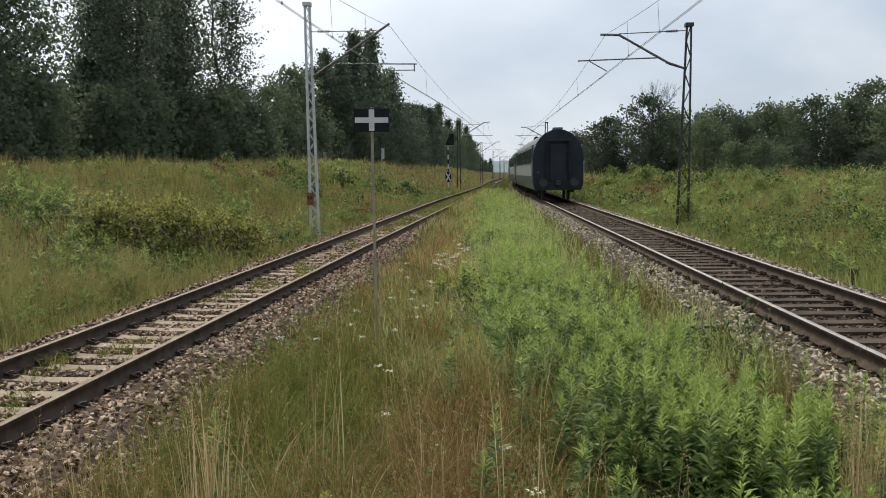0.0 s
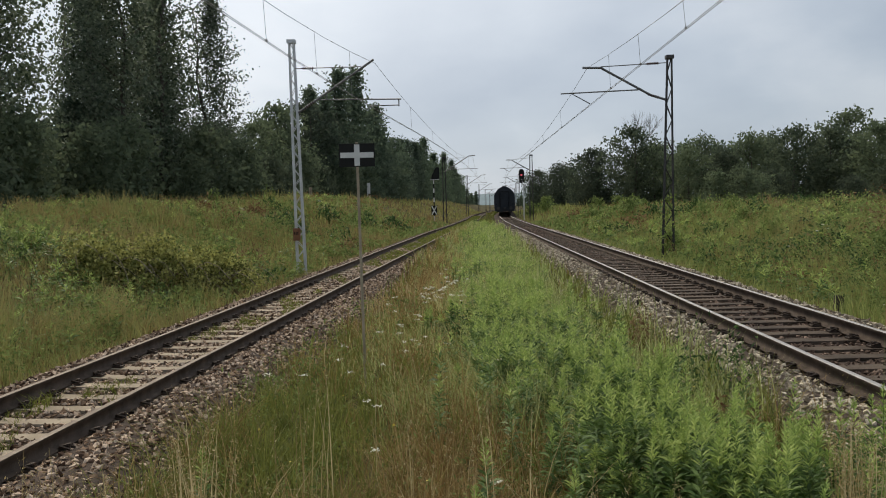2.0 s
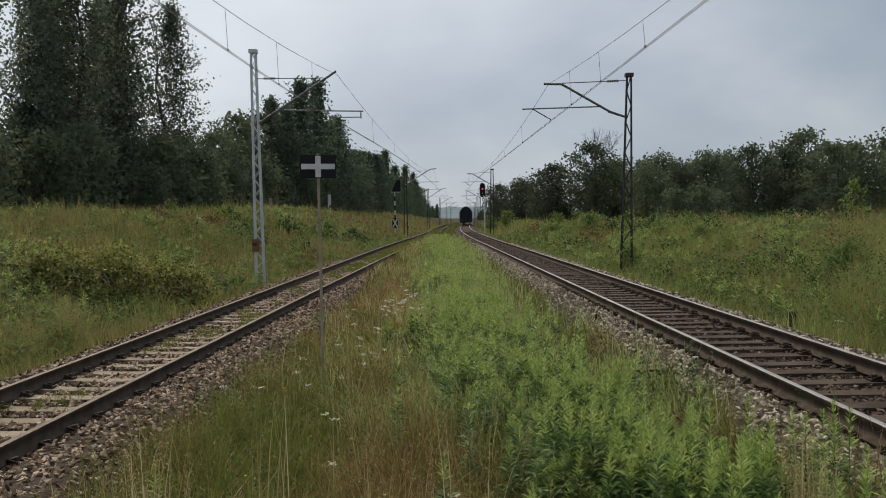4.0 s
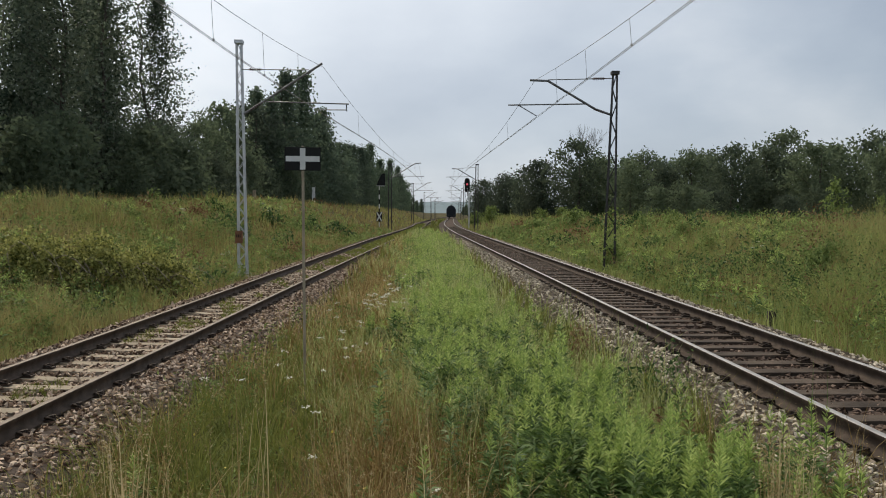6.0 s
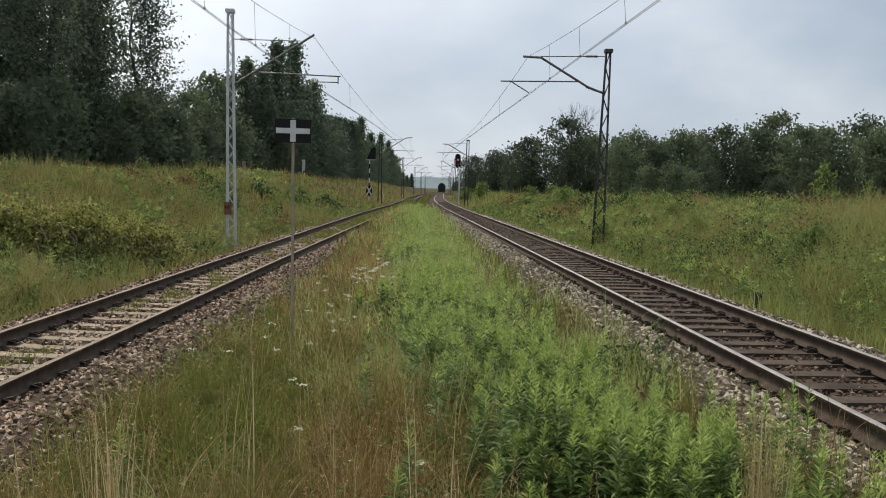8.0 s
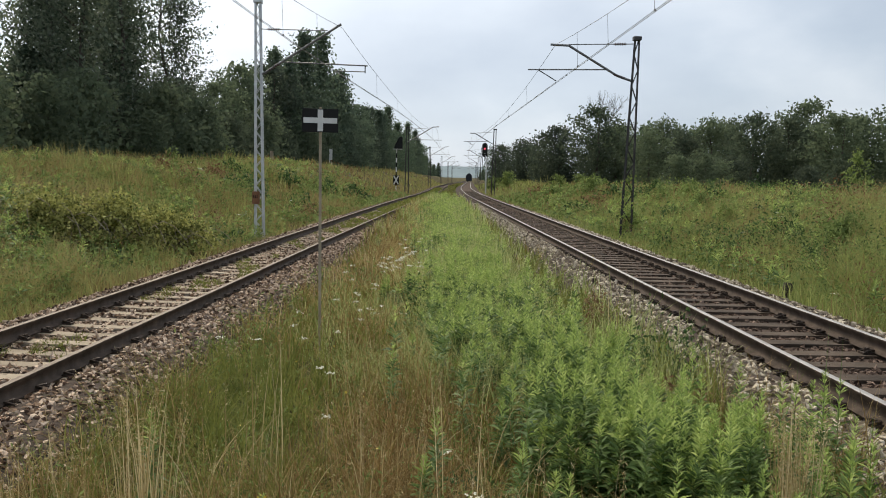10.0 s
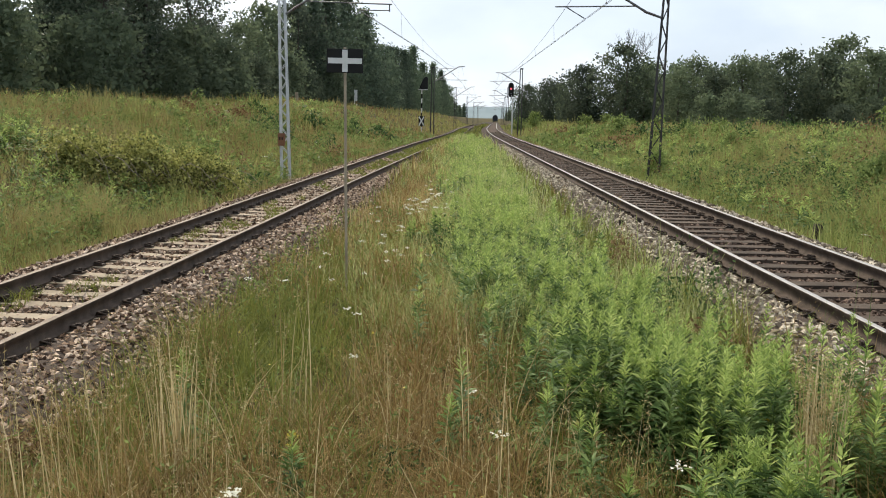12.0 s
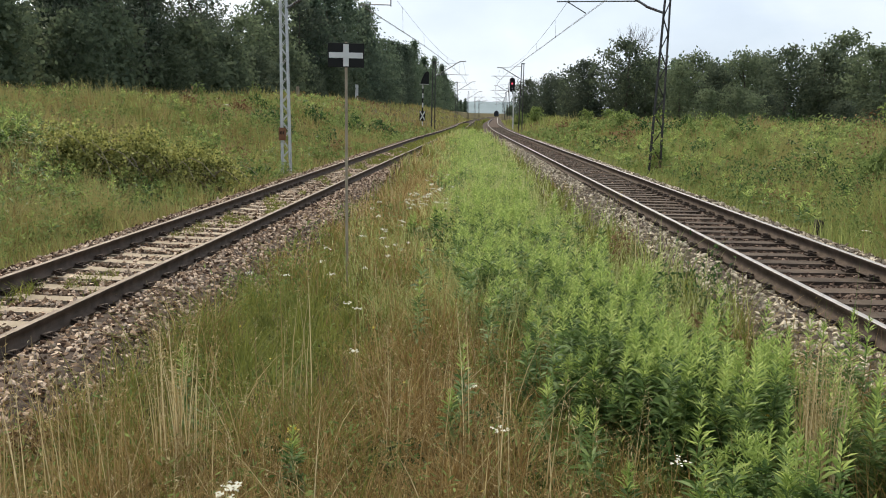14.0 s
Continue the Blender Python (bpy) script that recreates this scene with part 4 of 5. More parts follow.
tagged(new("backdrop", mesh_np("backdrop", hv, hf, "hill")), "low wooded hills on the horizon, haze put into their colour", "hills", kind="structure")

# ---------------------------------------------------------------- grass, weeds and flowers
def scatter(n, az0, az1, y0, y1, rng, power=0.0):
    """Places spread evenly in bearing and in the logarithm of distance, so that far places are thinner on the ground."""
    y = np.exp(rng.uniform(np.log(y0), np.log(y1), n))
    return rng.uniform(az0, az1, n) * y, y


def clump(x, y, rng, tufts=0.2, spread=0.034):
    """Draw a share of the places together into tufts."""
    n = len(x)
    k = rng.integers(0, max(1, int(n * tufts / 6)), n)
    pick = rng.random(n) < 0.8
    d = spread * (0.6 + 0.06 * y)
    x = np.where(pick, x[k] + rng.normal(size=n) * d, x)
    y2 = np.where(pick, y[k] + rng.normal(size=n) * d * 1.4, y)
    return x, y2


def surface(x, y):
    """The ground, or the ballast shoulder where that lies higher."""
    off, top = [p[0] for p in BED], [p[1] for p in BED]
    a = ZL(y) + np.interp(x - XL(y), off, top, -9, -9)
    b = ZR(y) + np.interp(x - XR(y), off, top, -9, -9)
    return np.maximum(G(x, y), np.maximum(a, b))


def blades(name, x, y, h, w, bend, mat, label, rng, seg=3, z=None, cat="grass"):
    n = len(x)
    z = surface(x, y) - 0.02 if z is None else z
    ph, fa = rng.uniform(0, 2 * np.pi, n), rng.uniform(0, 2 * np.pi, n)
    dr = np.stack([np.cos(ph), np.sin(ph), np.zeros(n)], -1)
    sd = np.stack([np.cos(fa), np.sin(fa), np.zeros(n)], -1)
    base = np.stack([x, y, z], -1)
    v = np.empty((n, seg + 1, 2, 3), np.float32)
    for i in range(seg + 1):
        s = i / seg
        c = base + dr * (h * bend * s * s)[:, None]
        c[:, 2] += h * s * (1 - 0.35 * bend * s)
        ww = (w * (1 - s) ** 0.6 * 0.5 + 0.0004)[:, None]
        v[:, i, 0], v[:, i, 1] = c - sd * ww, c + sd * ww
    i = np.arange(n * (seg + 1) * 2).reshape(n, seg + 1, 2)
    f = np.stack([i[:, :-1, 0], i[:, :-1, 1], i[:, 1:, 1], i[:, 1:, 0]], -1).reshape(-1, 4)
    return tagged(new(name, mesh_np(name, v.reshape(-1, 3), f, mat)), label, cat, kind="stuff")


def zones(x, y):
    """How far a place lies from the tracks, and on which ground it is."""
    ol, orr = x - XL(y), x - XR(y)
    strip = (ol > np.interp(y, (0, 25, 40), (1.75, 1.75, 1.05))) & (orr < np.interp(y, (0, 30, 60), (-1.6, -1.75, -1.6)))
    return ol, orr, strip


def bell(x, y, cx, cy, sx, sy):
    return np.exp(-((x - cx) / sx) ** 2 - ((y - cy) / sy) ** 2)


def dryness(x, y):
    d = 0.31 + 0.26 * wave(x * 2.2, y * 1.1) + 0.2 * wave(x * 5.1 + 3, y * 2.3)
    d += 0.5 * bell(x, y, -0.7, 31, 0.8, 6.0) + 0.55 * bell(x, y, -0.1, 6.5, 0.7, 3.0) + 0.6 * bell(x, y, -1.0, 23, 0.9, 5.0) + 0.5 * bell(x, y, 1.75, 6.4, 0.25, 0.5)
    d += 0.22 * smooth((7.5 - y) / 3) - 0.35 * smooth((x - belt(y)) / 0.4) * (y > 7.2)
    d -= 0.35 * np.exp(-((x - belt(y)) / 0.7) ** 2)
    d += 0.35 * bell(x, y, -1.7, 4.8, 0.8, 1.0) - 0.5 * bell(x, y, -1.7, 9.0, 0.6, 2.5)
    return d


def belt(y):
    """Middle of the goldenrod belt."""
    return np.interp(y, (3, 5, 7, 10, 20, 60), (1.95, 1.83, 1.48, 0.92, 0.75, 1.1))


def strip_grass():
    rng = np.random.default_rng(71)
    for y0, y1, n, seg, az in ((2.6, 8.0, 60000, 3, 0.66), (8.0, 24, 42000, 2, 0.45), (24, 60, 24000, 1, 0.14), (60, 330, 26000, 1, 0.08)):
        x, y = scatter(n, -az, az, y0, y1, rng)
        x, y = clump(x, y, rng)
        ol, orr, strip = zones(x, y)
        edge = np.minimum(ol - np.interp(y, (0, 25, 40), (1.75, 1.75, 1.05)), -1.6 - orr)
        keep = strip & (rng.random(n) < 0.25 + edge * 1.6)
        keep &= (wave(x * 6.7 + 2, y * 4.3) + 0.6 * wave(x * 13, y * 9) > -0.45) | (rng.random(n) < 0.3)
        keep &= ~((np.abs(x - belt(y)) < 0.6) & (y < 12) & (rng.random(n) < 0.3))
        x, y = x[keep], y[keep]
        n2 = len(x)
        dry = rng.random(n2) < dryness(x, y)
        h = rng.uniform(0.2, 0.68, n2) * (1 + 0.3 * wave(x * 3, y * 2)) * (1 + 0.3 * wave(x * 6.3 + 1, y * 4.1))
        w = np.maximum(0.0068, 0.0012 * y) * rng.uniform(0.5, 1.7, n2)
        bend = rng.uniform(0.05, 1.35, n2)
        blades("green_grass", x[~dry], y[~dry], h[~dry], w[~dry], bend[~dry], "grass_green", "long green grass between the tracks", rng, seg)
        blades("dry_grass", x[dry], y[dry], h[dry] * 1.1, w[dry] * 0.9, bend[dry] * 0.85, "grass_dry", "dry yellow-brown grass between the tracks", rng, seg)


def bank_grass():
    rng = np.random.default_rng(72)
    for side in (-1, 1):
        for y0, y1, n, seg in ((7, 28, 66000, 2), (28, 70, 64000, 1), (70, 260, 40000, 1)):
            x, y = scatter(n, -0.66 if side < 0 else 0.0, 0.12 if side < 0 else 0.66, y0, y1, rng)
            x, y = clump(x, y, rng, 0.3, 0.13)
            ol, orr, _ = zones(x, y)
            o = -ol if side < 0 else orr
            keep = (o > 1.7) & (o < (26 if side < 0 else 60)) & (rng.random(n) < 0.3 + (o - 1.7) * 1.2)
            along = np.clip((x + 9.9) / 3.15, 0, 1)
            keep &= (np.hypot(x + 9.9 - 3.15 * along, y - 22.4 - 3.0 * along) > 0.95) | (rng.random(n) < 0.12)
            x, y, o = x[keep], y[keep], o[keep]
            n2 = len(x)
            d = (0.16 if side < 0 else 0.12) + 0.2 * wave(x * 0.7, y * 0.5) + 0.1 * wave(x * 2.9, y * 1.7)
            if side > 0:
                d += 0.75 * smooth((o - 8) / 6) * (0.65 + 0.5 * wave(x * 0.4, y * 0.3)) + 0.4 * bell(x, y, 10, 75, 6, 22)
            else:
                d += 0.5 * bell(x, y, -6, 85, 6, 30) + 0.2 * smooth((3.2 - o) / 1.0)
            dry = rng.random(n2) < d
            h = rng.uniform(0.30, 0.85, n2) * (1 + 0.4 * wave(x * 1.1, y)) * (1 + 0.45 * wave(x * 0.45 + 2, y * 0.35)) * (0.75 + 0.5 * (wave(x * 2.3 + 1, y * 1.9) > 0.1)) * np.where(o < 3, 0.6, 1.0)
            w = np.maximum(0.006, 0.0010 * y) * rng.uniform(0.7, 1.5, n2)
            bend = rng.uniform(0.08, 0.6, n2)
            mat = "grass_olive" if side < 0 else "grass_bank"
            for sel, nm, m, lab in ((~dry, "meadow_grass", mat, "tall green meadow grass on the bank"), (dry, "dry_grass", "grass_straw", "dry straw-coloured grass on the bank")):
                blades(nm, x[sel], y[sel], h[sel], w[sel], bend[sel], m, lab, rng, seg)


def seed_stalks():
    """Straw-coloured stalks with loose seed heads."""
    rng = np.random.default_rng(73)
    x, y = scatter(1300, -0.62, 0.62, 2.9, 22, rng)
    x, y = clump(x, y, rng, 0.3, 0.12)
    ol, orr, strip = zones(x, y)
    keep = strip & (rng.random(len(x)) < dryness(x, y) + 0.15) & (np.abs(x - belt(y)) > 0.45)
    x, y = x[keep], y[keep]
    singles = len(x)
    # thick tufts of tall straw
    for cx, cy, n, s in ((-1.75, 5.3, 60, 0.08), (-1.98, 4.6, 14, 0.09), (-2.3, 4.4, 26, 0.12), (1.96, 4.35, 110, 0.05), (-1.3, 6.4, 14, 0.2), (0.2, 5.0, 14, 0.35)):
        x, y = np.append(x, cx + rng.normal(size=n) * s), np.append(y, cy + rng.normal(size=n) * s * 1.5)
    n = len(x)
    h = rng.uniform(0.5, 0.95, n)
    wide = np.maximum(0.0045, 0.001 * y)
    wide[singles:] *= 1.5
    h[singles:] = rng.uniform(0.9, 1.38, n - singles)
    bend = rng.uniform(0.03, 0.35, n)
    bend[singles:] *= 0.45
    state = rng.bit_generator.state
    blades("straw_stalks", x, y, h, wide, bend, "straw_pale", "thin straw stalks standing above the grass", rng, 3)
    rng.bit_generator.state = state
    ph = rng.uniform(0, 2 * np.pi, n)
    k = 9
    s = rng.uniform(0.78, 1.0, (n, k))
    px = x[:, None] + np.cos(ph)[:, None] * (h * bend)[:, None] * s * s + rng.normal(size=(n, k)) * 0.012
    py = y[:, None] + np.sin(ph)[:, None] * (h * bend)[:, None] * s * s + rng.normal(size=(n, k)) * 0.012
    pz = (G(x, y) - 0.02)[:, None] + h[:, None] * s * (1 - 0.35 * bend[:, None] * s)
    v, f = leaf_quads(np.stack([px, py, pz], -1).reshape(-1, 3), None, 0.0055, rng, 4.5)
    tagged(new("seed_heads", mesh_np("seed_heads", v, f, "straw_pale")), "loose pale seed heads of dry grass", "grass", kind="stuff")


def goldenrod():
    rng = np.random.default_rng(74)
    low, tip = ([], []), ([], [])
    stem_x, stem_y, stem_h = [], [], []
    for y0, y1, n, nl, quads, place in ((3.6, 8.5, 520, 130, 2, 0), (8.5, 20, 640, 70, 1, 0), (20, 75, 900, 30, 1, 0), (11, 80, 3000, 30, 1, 1), (12, 80, 1500, 28, 1, -1)):
        y = np.exp(rng.uniform(np.log(y0), np.log(y1), n))
        x = belt(y) + rng.normal(size=n) * (0.42 if y0 < 8 else 0.5 if y0 < 20 else 0.75)
        k = rng.integers(0, n // 5, n)
        pick = rng.random(n) < 0.5
        x, y = np.where(pick, x[k] + rng.normal(size=n) * 0.12, x), np.where(pick, y[k] + rng.normal(size=n) * 0.2, y)
        if place:
            x, y = scatter(n, -0.6, 0.6, y0, y1, rng)
            x, y = clump(x, y, rng, 0.5, 0.3)
        ol, orr, strip = zones(x, y)
        if place > 0:
            strip = (orr > 2.6) & (orr < 12 + 6 * rng.random(len(orr)) ** 2)
        elif place < 0:
            strip = (ol < -2.8) & (ol > -16)
        elif y0 < 8:
            strip &= (wave(x * 3.1, y * 1.7) > -0.3) & (bell(x, y, 1.9, 6.6, 0.25, 0.5) < 0.4) & (bell(x, y, 1.98, 4.1, 0.26, 0.65) < 0.4)
        x, y = x[strip], y[strip]
        if y0 < 8:  # single plants among the dry grass
            x, y = np.append(x, (-0.93, 0.02, 0.1, -1.9, 0.35, -0.3)), np.append(y, (4.9, 5.6, 5.8, 5.9, 7.4, 8.2))
        n = len(x)
        h = (0.55 + (0.6 if not place else 0.75 * (0.5 + 0.5 * wave(x * 0.8, y * 0.6))) * rng.random(n) ** 1.3) * np.where(y > 8, 0.85, 1.0)
        z = G(x, y)
        stem_x.append(x), stem_y.append(y), stem_h.append(h)
        s = np.sort(1 - 0.9 * rng.random((n, nl)) ** 1.25, 1)
        ang = np.arange(nl)[None] * 2.4 + rng.uniform(0, 6.28, (n, 1)) + rng.normal(size=(n, nl)) * 0.3
        big = 1.12 if quads == 2 else (1.35 + 0.025 * (y[:, None] - 9) if not place else 1.2 + 0.034 * y[:, None])
        ln = (0.135 * np.clip((1 - s) * 1.25, 0, 1) ** 0.75 + 0.028) * rng.uniform(0.7, 1.25, (n, nl)) * big
        up = 0.25 + 1.3 * (s - 0.35)  # young leaves stand up, old ones droop
        d = np.stack([np.cos(ang), np.sin(ang), up + rng.normal(size=(n, nl)) * 0.2], -1)
        d /= np.linalg.norm(d, axis=-1)[..., None]
        e = np.stack([-np.sin(ang), np.cos(ang), rng.normal(size=(n, nl)) * 0.25], -1)
        b = np.stack([x[:, None] + 0 * s, y[:, None] + 0 * s, z[:, None] + h[:, None] * s], -1)
        wd = (ln * (0.10 if quads == 2 else 0.11))[..., None]
        drop = np.zeros_like(b)
        drop[..., 2] = -ln * 0.42 * (1.15 - s)
        mid, end = b + d * (ln * 0.5)[..., None], b + d * ln[..., None] + drop
        v = np.stack([b, mid - e * wd, end, mid + e * wd], 2)
        top = s > np.where(y > 14, 0.66, 0.77)[:, None]
        for sel, (vs, fs) in ((~top, low), (top, tip)):
            vv = v[sel].reshape(-1, 3)
            i0 = sum(len(q) for q in vs)
            vs.append(vv)
            fs.append(i0 + np.arange(len(vv)).reshape(-1, 4))
    x, y, h = map(np.concatenate, (stem_x, stem_y, stem_h))
    blades("goldenrod_stems", x, y, h, np.maximum(0.008, 0.0012 * y), np.full(len(x), 0.01), "golden", "upright stems of goldenrod", rng, 2, cat="weeds")
    for nm, (vs, fs), m, lab in (("goldenrod_leaves", low, "golden", "narrow green leaves of goldenrod plants"), ("goldenrod_tips", tip, "golden_tip", "bright yellow-green shoot tips of goldenrod")):
        tagged(new(nm, mesh_np(nm, np.concatenate(vs), np.concatenate(fs), m)), lab, "weeds", kind="stuff")


def herbs():
    """Leafy weeds among the grass of the strip and both banks."""
    rng = np.random.default_rng(75)
    pts = []
    for n, az0, az1, y0, y1, lim in ((900, -0.6, 0.6, 3.2, 20, 0), (4200, -0.6, 0.6, 9, 90, 1)):
        x, y = scatter(n, az0, az1, y0, y1, rng)
        ol, orr, strip = zones(x, y)
        keep = strip if lim == 0 else ((ol < -2.3) & (ol > -14)) | ((orr > 2.3) & (orr < 24))
        x, y = x[keep], y[keep]
        h = rng.uniform(0.25, 0.65, len(x))
        k = 26
        s = rng.random((len(x), k))
        sp = 0.06 + 0.006 * y[:, None]
        pts.append((np.stack([x[:, None] + rng.normal(size=s.shape) * sp, y[:, None] + rng.normal(size=s.shape) * sp, G(x, y)[:, None] + h[:, None] * s + 0.05], -1).reshape(-1, 3), np.repeat(np.maximum(0.013, 0.0017 * y), k)))
    v, f = leaf_quads(np.concatenate([p for p, _ in pts]), None, np.concatenate([w for _, w in pts]), rng, 3.8)
    tagged(new("weeds", mesh_np("weeds", v, f, "leaf_fresh")), "low leafy green weeds in the grass", "weeds", kind="stuff")


def flowers():
    rng = np.random.default_rng(76)
    xs, ys, hs = [], [], []
    for cx, cy, sx, sy, n in ((-0.5, 21, 0.35, 2.0, 46), (-1.0, 15.5, 0.45, 2.5, 20), (-1.12, 4.25, 0.04, 0.05, 12), (-0.9, 9.2, 0.5, 1.0, 4), (-1.5, 12, 0.5, 1.5, 5), (0.6, 14, 0.8, 3, 10), (15, 26, 5, 6, 24), (-11, 42, 4, 12, 14), (0.4, 5.2, 0.3, 0.5, 2), (1.6, 4.6, 0.4, 0.5, 3)):
        xs.append(cx + rng.normal(size=n) * sx)
        ys.append(cy + rng.normal(size=n) * sy)
        hs.append(rng.uniform(0.40, 0.62, n))
    x, y, h = map(np.concatenate, (xs, ys, hs))
    ol, orr, strip = zones(x, y)
    ok = strip | (ol < -2.4) | (orr > 2.4)
    x, y, h = x[ok], y[ok], h[ok]
    blades("flower_stems", x, y, h, np.maximum(0.004, 0.001 * y), np.full(len(x), 0.05), "grass_green", "stems of white umbel flowers", rng, 2, cat="flowers")
    k = 14
    sp = (0.02 + 0.0006 * y)[:, None]
    c = np.stack([x[:, None] + rng.normal(size=(len(x), k)) * sp, y[:, None] + rng.normal(size=(len(x), k)) * sp, (G(x, y) + h - 0.02)[:, None] + rng.normal(size=(len(x), k)) * 0.008], -1).reshape(-1, 3)
    a = rng.uniform(0, 6.28, len(c))
    r = np.repeat(0.0095 + 0.0003 * y, k) * rng.uniform(0.7, 1.3, len(c))
    v = np.stack([c + np.stack([np.cos(a + j * np.pi / 2) * r, np.sin(a + j * np.pi / 2) * r, 0.3 * r * (-1) ** j], -1) for j in range(4)], 1)
    tagged(new("white_flowers", mesh_np("white_flowers", v.reshape(-1, 3), np.arange(len(c) * 4).reshape(-1, 4), "petal")), "small white flower umbels in the grass", "flowers", kind="stuff")
    n = 60
    x, y = scatter(n, -0.3, 0.5, 3.6, 16, rng)
    x[:14], y[:14] = -0.93 + rng.normal(size=14) * 0.02, 4.9 + rng.normal(size=14) * 0.02
    _, _, strip = zones(x, y)
    x, y = x[strip], y[strip]
    c = np.stack([x, y, G(x, y) + 0.6 + rng.uniform(-0.03, 0.06, len(x))], -1)
    v, f = leaf_quads(c, None, 0.022, rng, 1.0)
    tagged(new("yellow_flowers", mesh_np("yellow_flowers", v, f, "petal_yellow")), "a few small yellow blossoms", "flowers", kind="stuff")


def bramble_thicket():
    rng = np.random.default_rng(77)
    t = tagged(new("bramble_thicket"), "sprawling bramble thicket with arching canes on the bank", "bramble")
    ax, ay, bx, by = -10.3, 22.4, -6.75, 25.6
    n = 560
    u = rng.random(n)
    back = rng.normal(size=n) * 0.5
    x, y = ax + (bx - ax) * u + rng.normal(size=n) * 0.3, ay + (by - ay) * u + back
    top = (0.85 + 0.55 * np.sin(np.pi * np.clip(u * 0.8 + 0.12, 0, 1))) * (1 + 0.2 * np.sin(u * 17)) * np.exp(-(back / 0.95) ** 2)
    z = G(x, y) + top * rng.uniform(0.5, 1.05, n)
    p = (np.stack([x, y, z], -1)[:, None] + rng.normal(size=(n, 30, 3)) * np.array([0.15, 0.15, 0.085])).reshape(-1, 3)
    p[:, 2] = np.maximum(p[:, 2], G(p[:, 0], p[:, 1]) + 0.03)
    v, f = leaf_quads(p, None, 0.066, rng, 1.3)
    cr = new("leaves", mesh_np("leaves", v, f, "leaf_bramble"))
    cr.parent = t
    for i in range(64):
        u0 = rng.random()
        c = Vector((ax + (bx - ax) * u0 - 0.5, ay + (by - ay) * u0 + rng.normal() * 0.35 - 0.3, 0))
        c.z = float(G(c.x, c.y)) - 0.05
        d = Vector((rng.uniform(0.2, 1.6), rng.uniform(-0.5, 1.0), 0))
        hgt = rng.uniform(0.5, 1.0)
        pts = [c + d * (k / 5) + Vector((0, 0, hgt * math.sin(math.pi * k / 5 * 0.85) + 0.02)) for k in range(6)]
        bm = bmesh.new()
        polyline(bm, pts, rng.uniform(0.006, 0.012), 5)
        part("cane", bm, "pole" if i % 3 else "wood_old", t, "arching cane")
    # two long pale branches lying over the heap
    for x0, y0, x1, y1, lift in ((-11.6, 22.2, -8.0, 24.4, 0.75), (-10.6, 22.4, -7.4, 24.9, 0.62)):
        pts = []
        for k in range(9):
            q = k / 8
            px, py = x0 + (x1 - x0) * q, y0 + (y1 - y0) * q
            pts.append(Vector((px, py, float(G(px, py)) + lift * math.sin(math.pi * (0.15 + 0.7 * q)) + 0.04 * math.sin(9 * q))))
        bm = bmesh.new()
        stem(bm, pts, [0.024 - 0.0015 * k for k in range(9)], 6)
        part("branch", bm, "pole", t, "long pale branch lying over the thicket")


def track_weeds():
    """Moss and grass tufts between the rails of the side track."""
    rng = np.random.default_rng(78)
    n = 26000
    y = np.exp(rng.uniform(np.log(6), np.log(130), n))
    o = rng.uniform(-0.62, 0.62, n)
    keep = wave(o * 3 + 2, y * 1.6) + 0.4 * wave(o * 7, y * 3) > np.interp(y, (7, 8.5, 11, 13, 30, 45), (0.35, 0.0, 0.0, 0.35, 0.15, -0.5))
    y, o = y[keep], o[keep]
    x = XL(y) + o
    h = rng.uniform(0.04, 0.14, len(y)) * np.where(np.abs(y - 10.2) < 0.35, 2.0, 1.0) * (1 + y * 0.01)
    blades("track_weeds", x, y, h, np.maximum(0.006, 0.0013 * y), rng.uniform(0.2, 0.8, len(y)), "grass_green", "low green weeds and moss between the side track's rails", rng, 2, z=ZL(y) - 0.25, cat="weeds")


def near_grass():
    """Shorter trodden grass beside and behind the place where the camera is held."""
    rng = np.random.default_rng(79)
    n = 32000
    x, y = rng.uniform(-9, 9, n), rng.uniform(-9, 3.0, n)
    x, y = clump(x, y, rng, 0.3, 0.05)
    ol, orr, strip = zones(x, np.maximum(y, 0))
    keep = strip | (ol < -2.0) | (orr > 2.0)
    x, y = x[keep], y[keep]
    dry = rng.random(len(x)) < dryness(x, y)
    h, w, b = rng.uniform(0.12, 0.4, len(x)), rng.uniform(0.005, 0.012, len(x)), rng.uniform(0.1, 0.9, len(x))
    blades("green_grass", x[~dry], y[~dry], h[~dry], w[~dry], b[~dry], "grass_green", "short green grass underfoot", rng, 2)
    blades("dry_grass", x[dry], y[dry], h[dry], w[dry], b[dry], "grass_dry", "short dry grass underfoot", rng, 2)


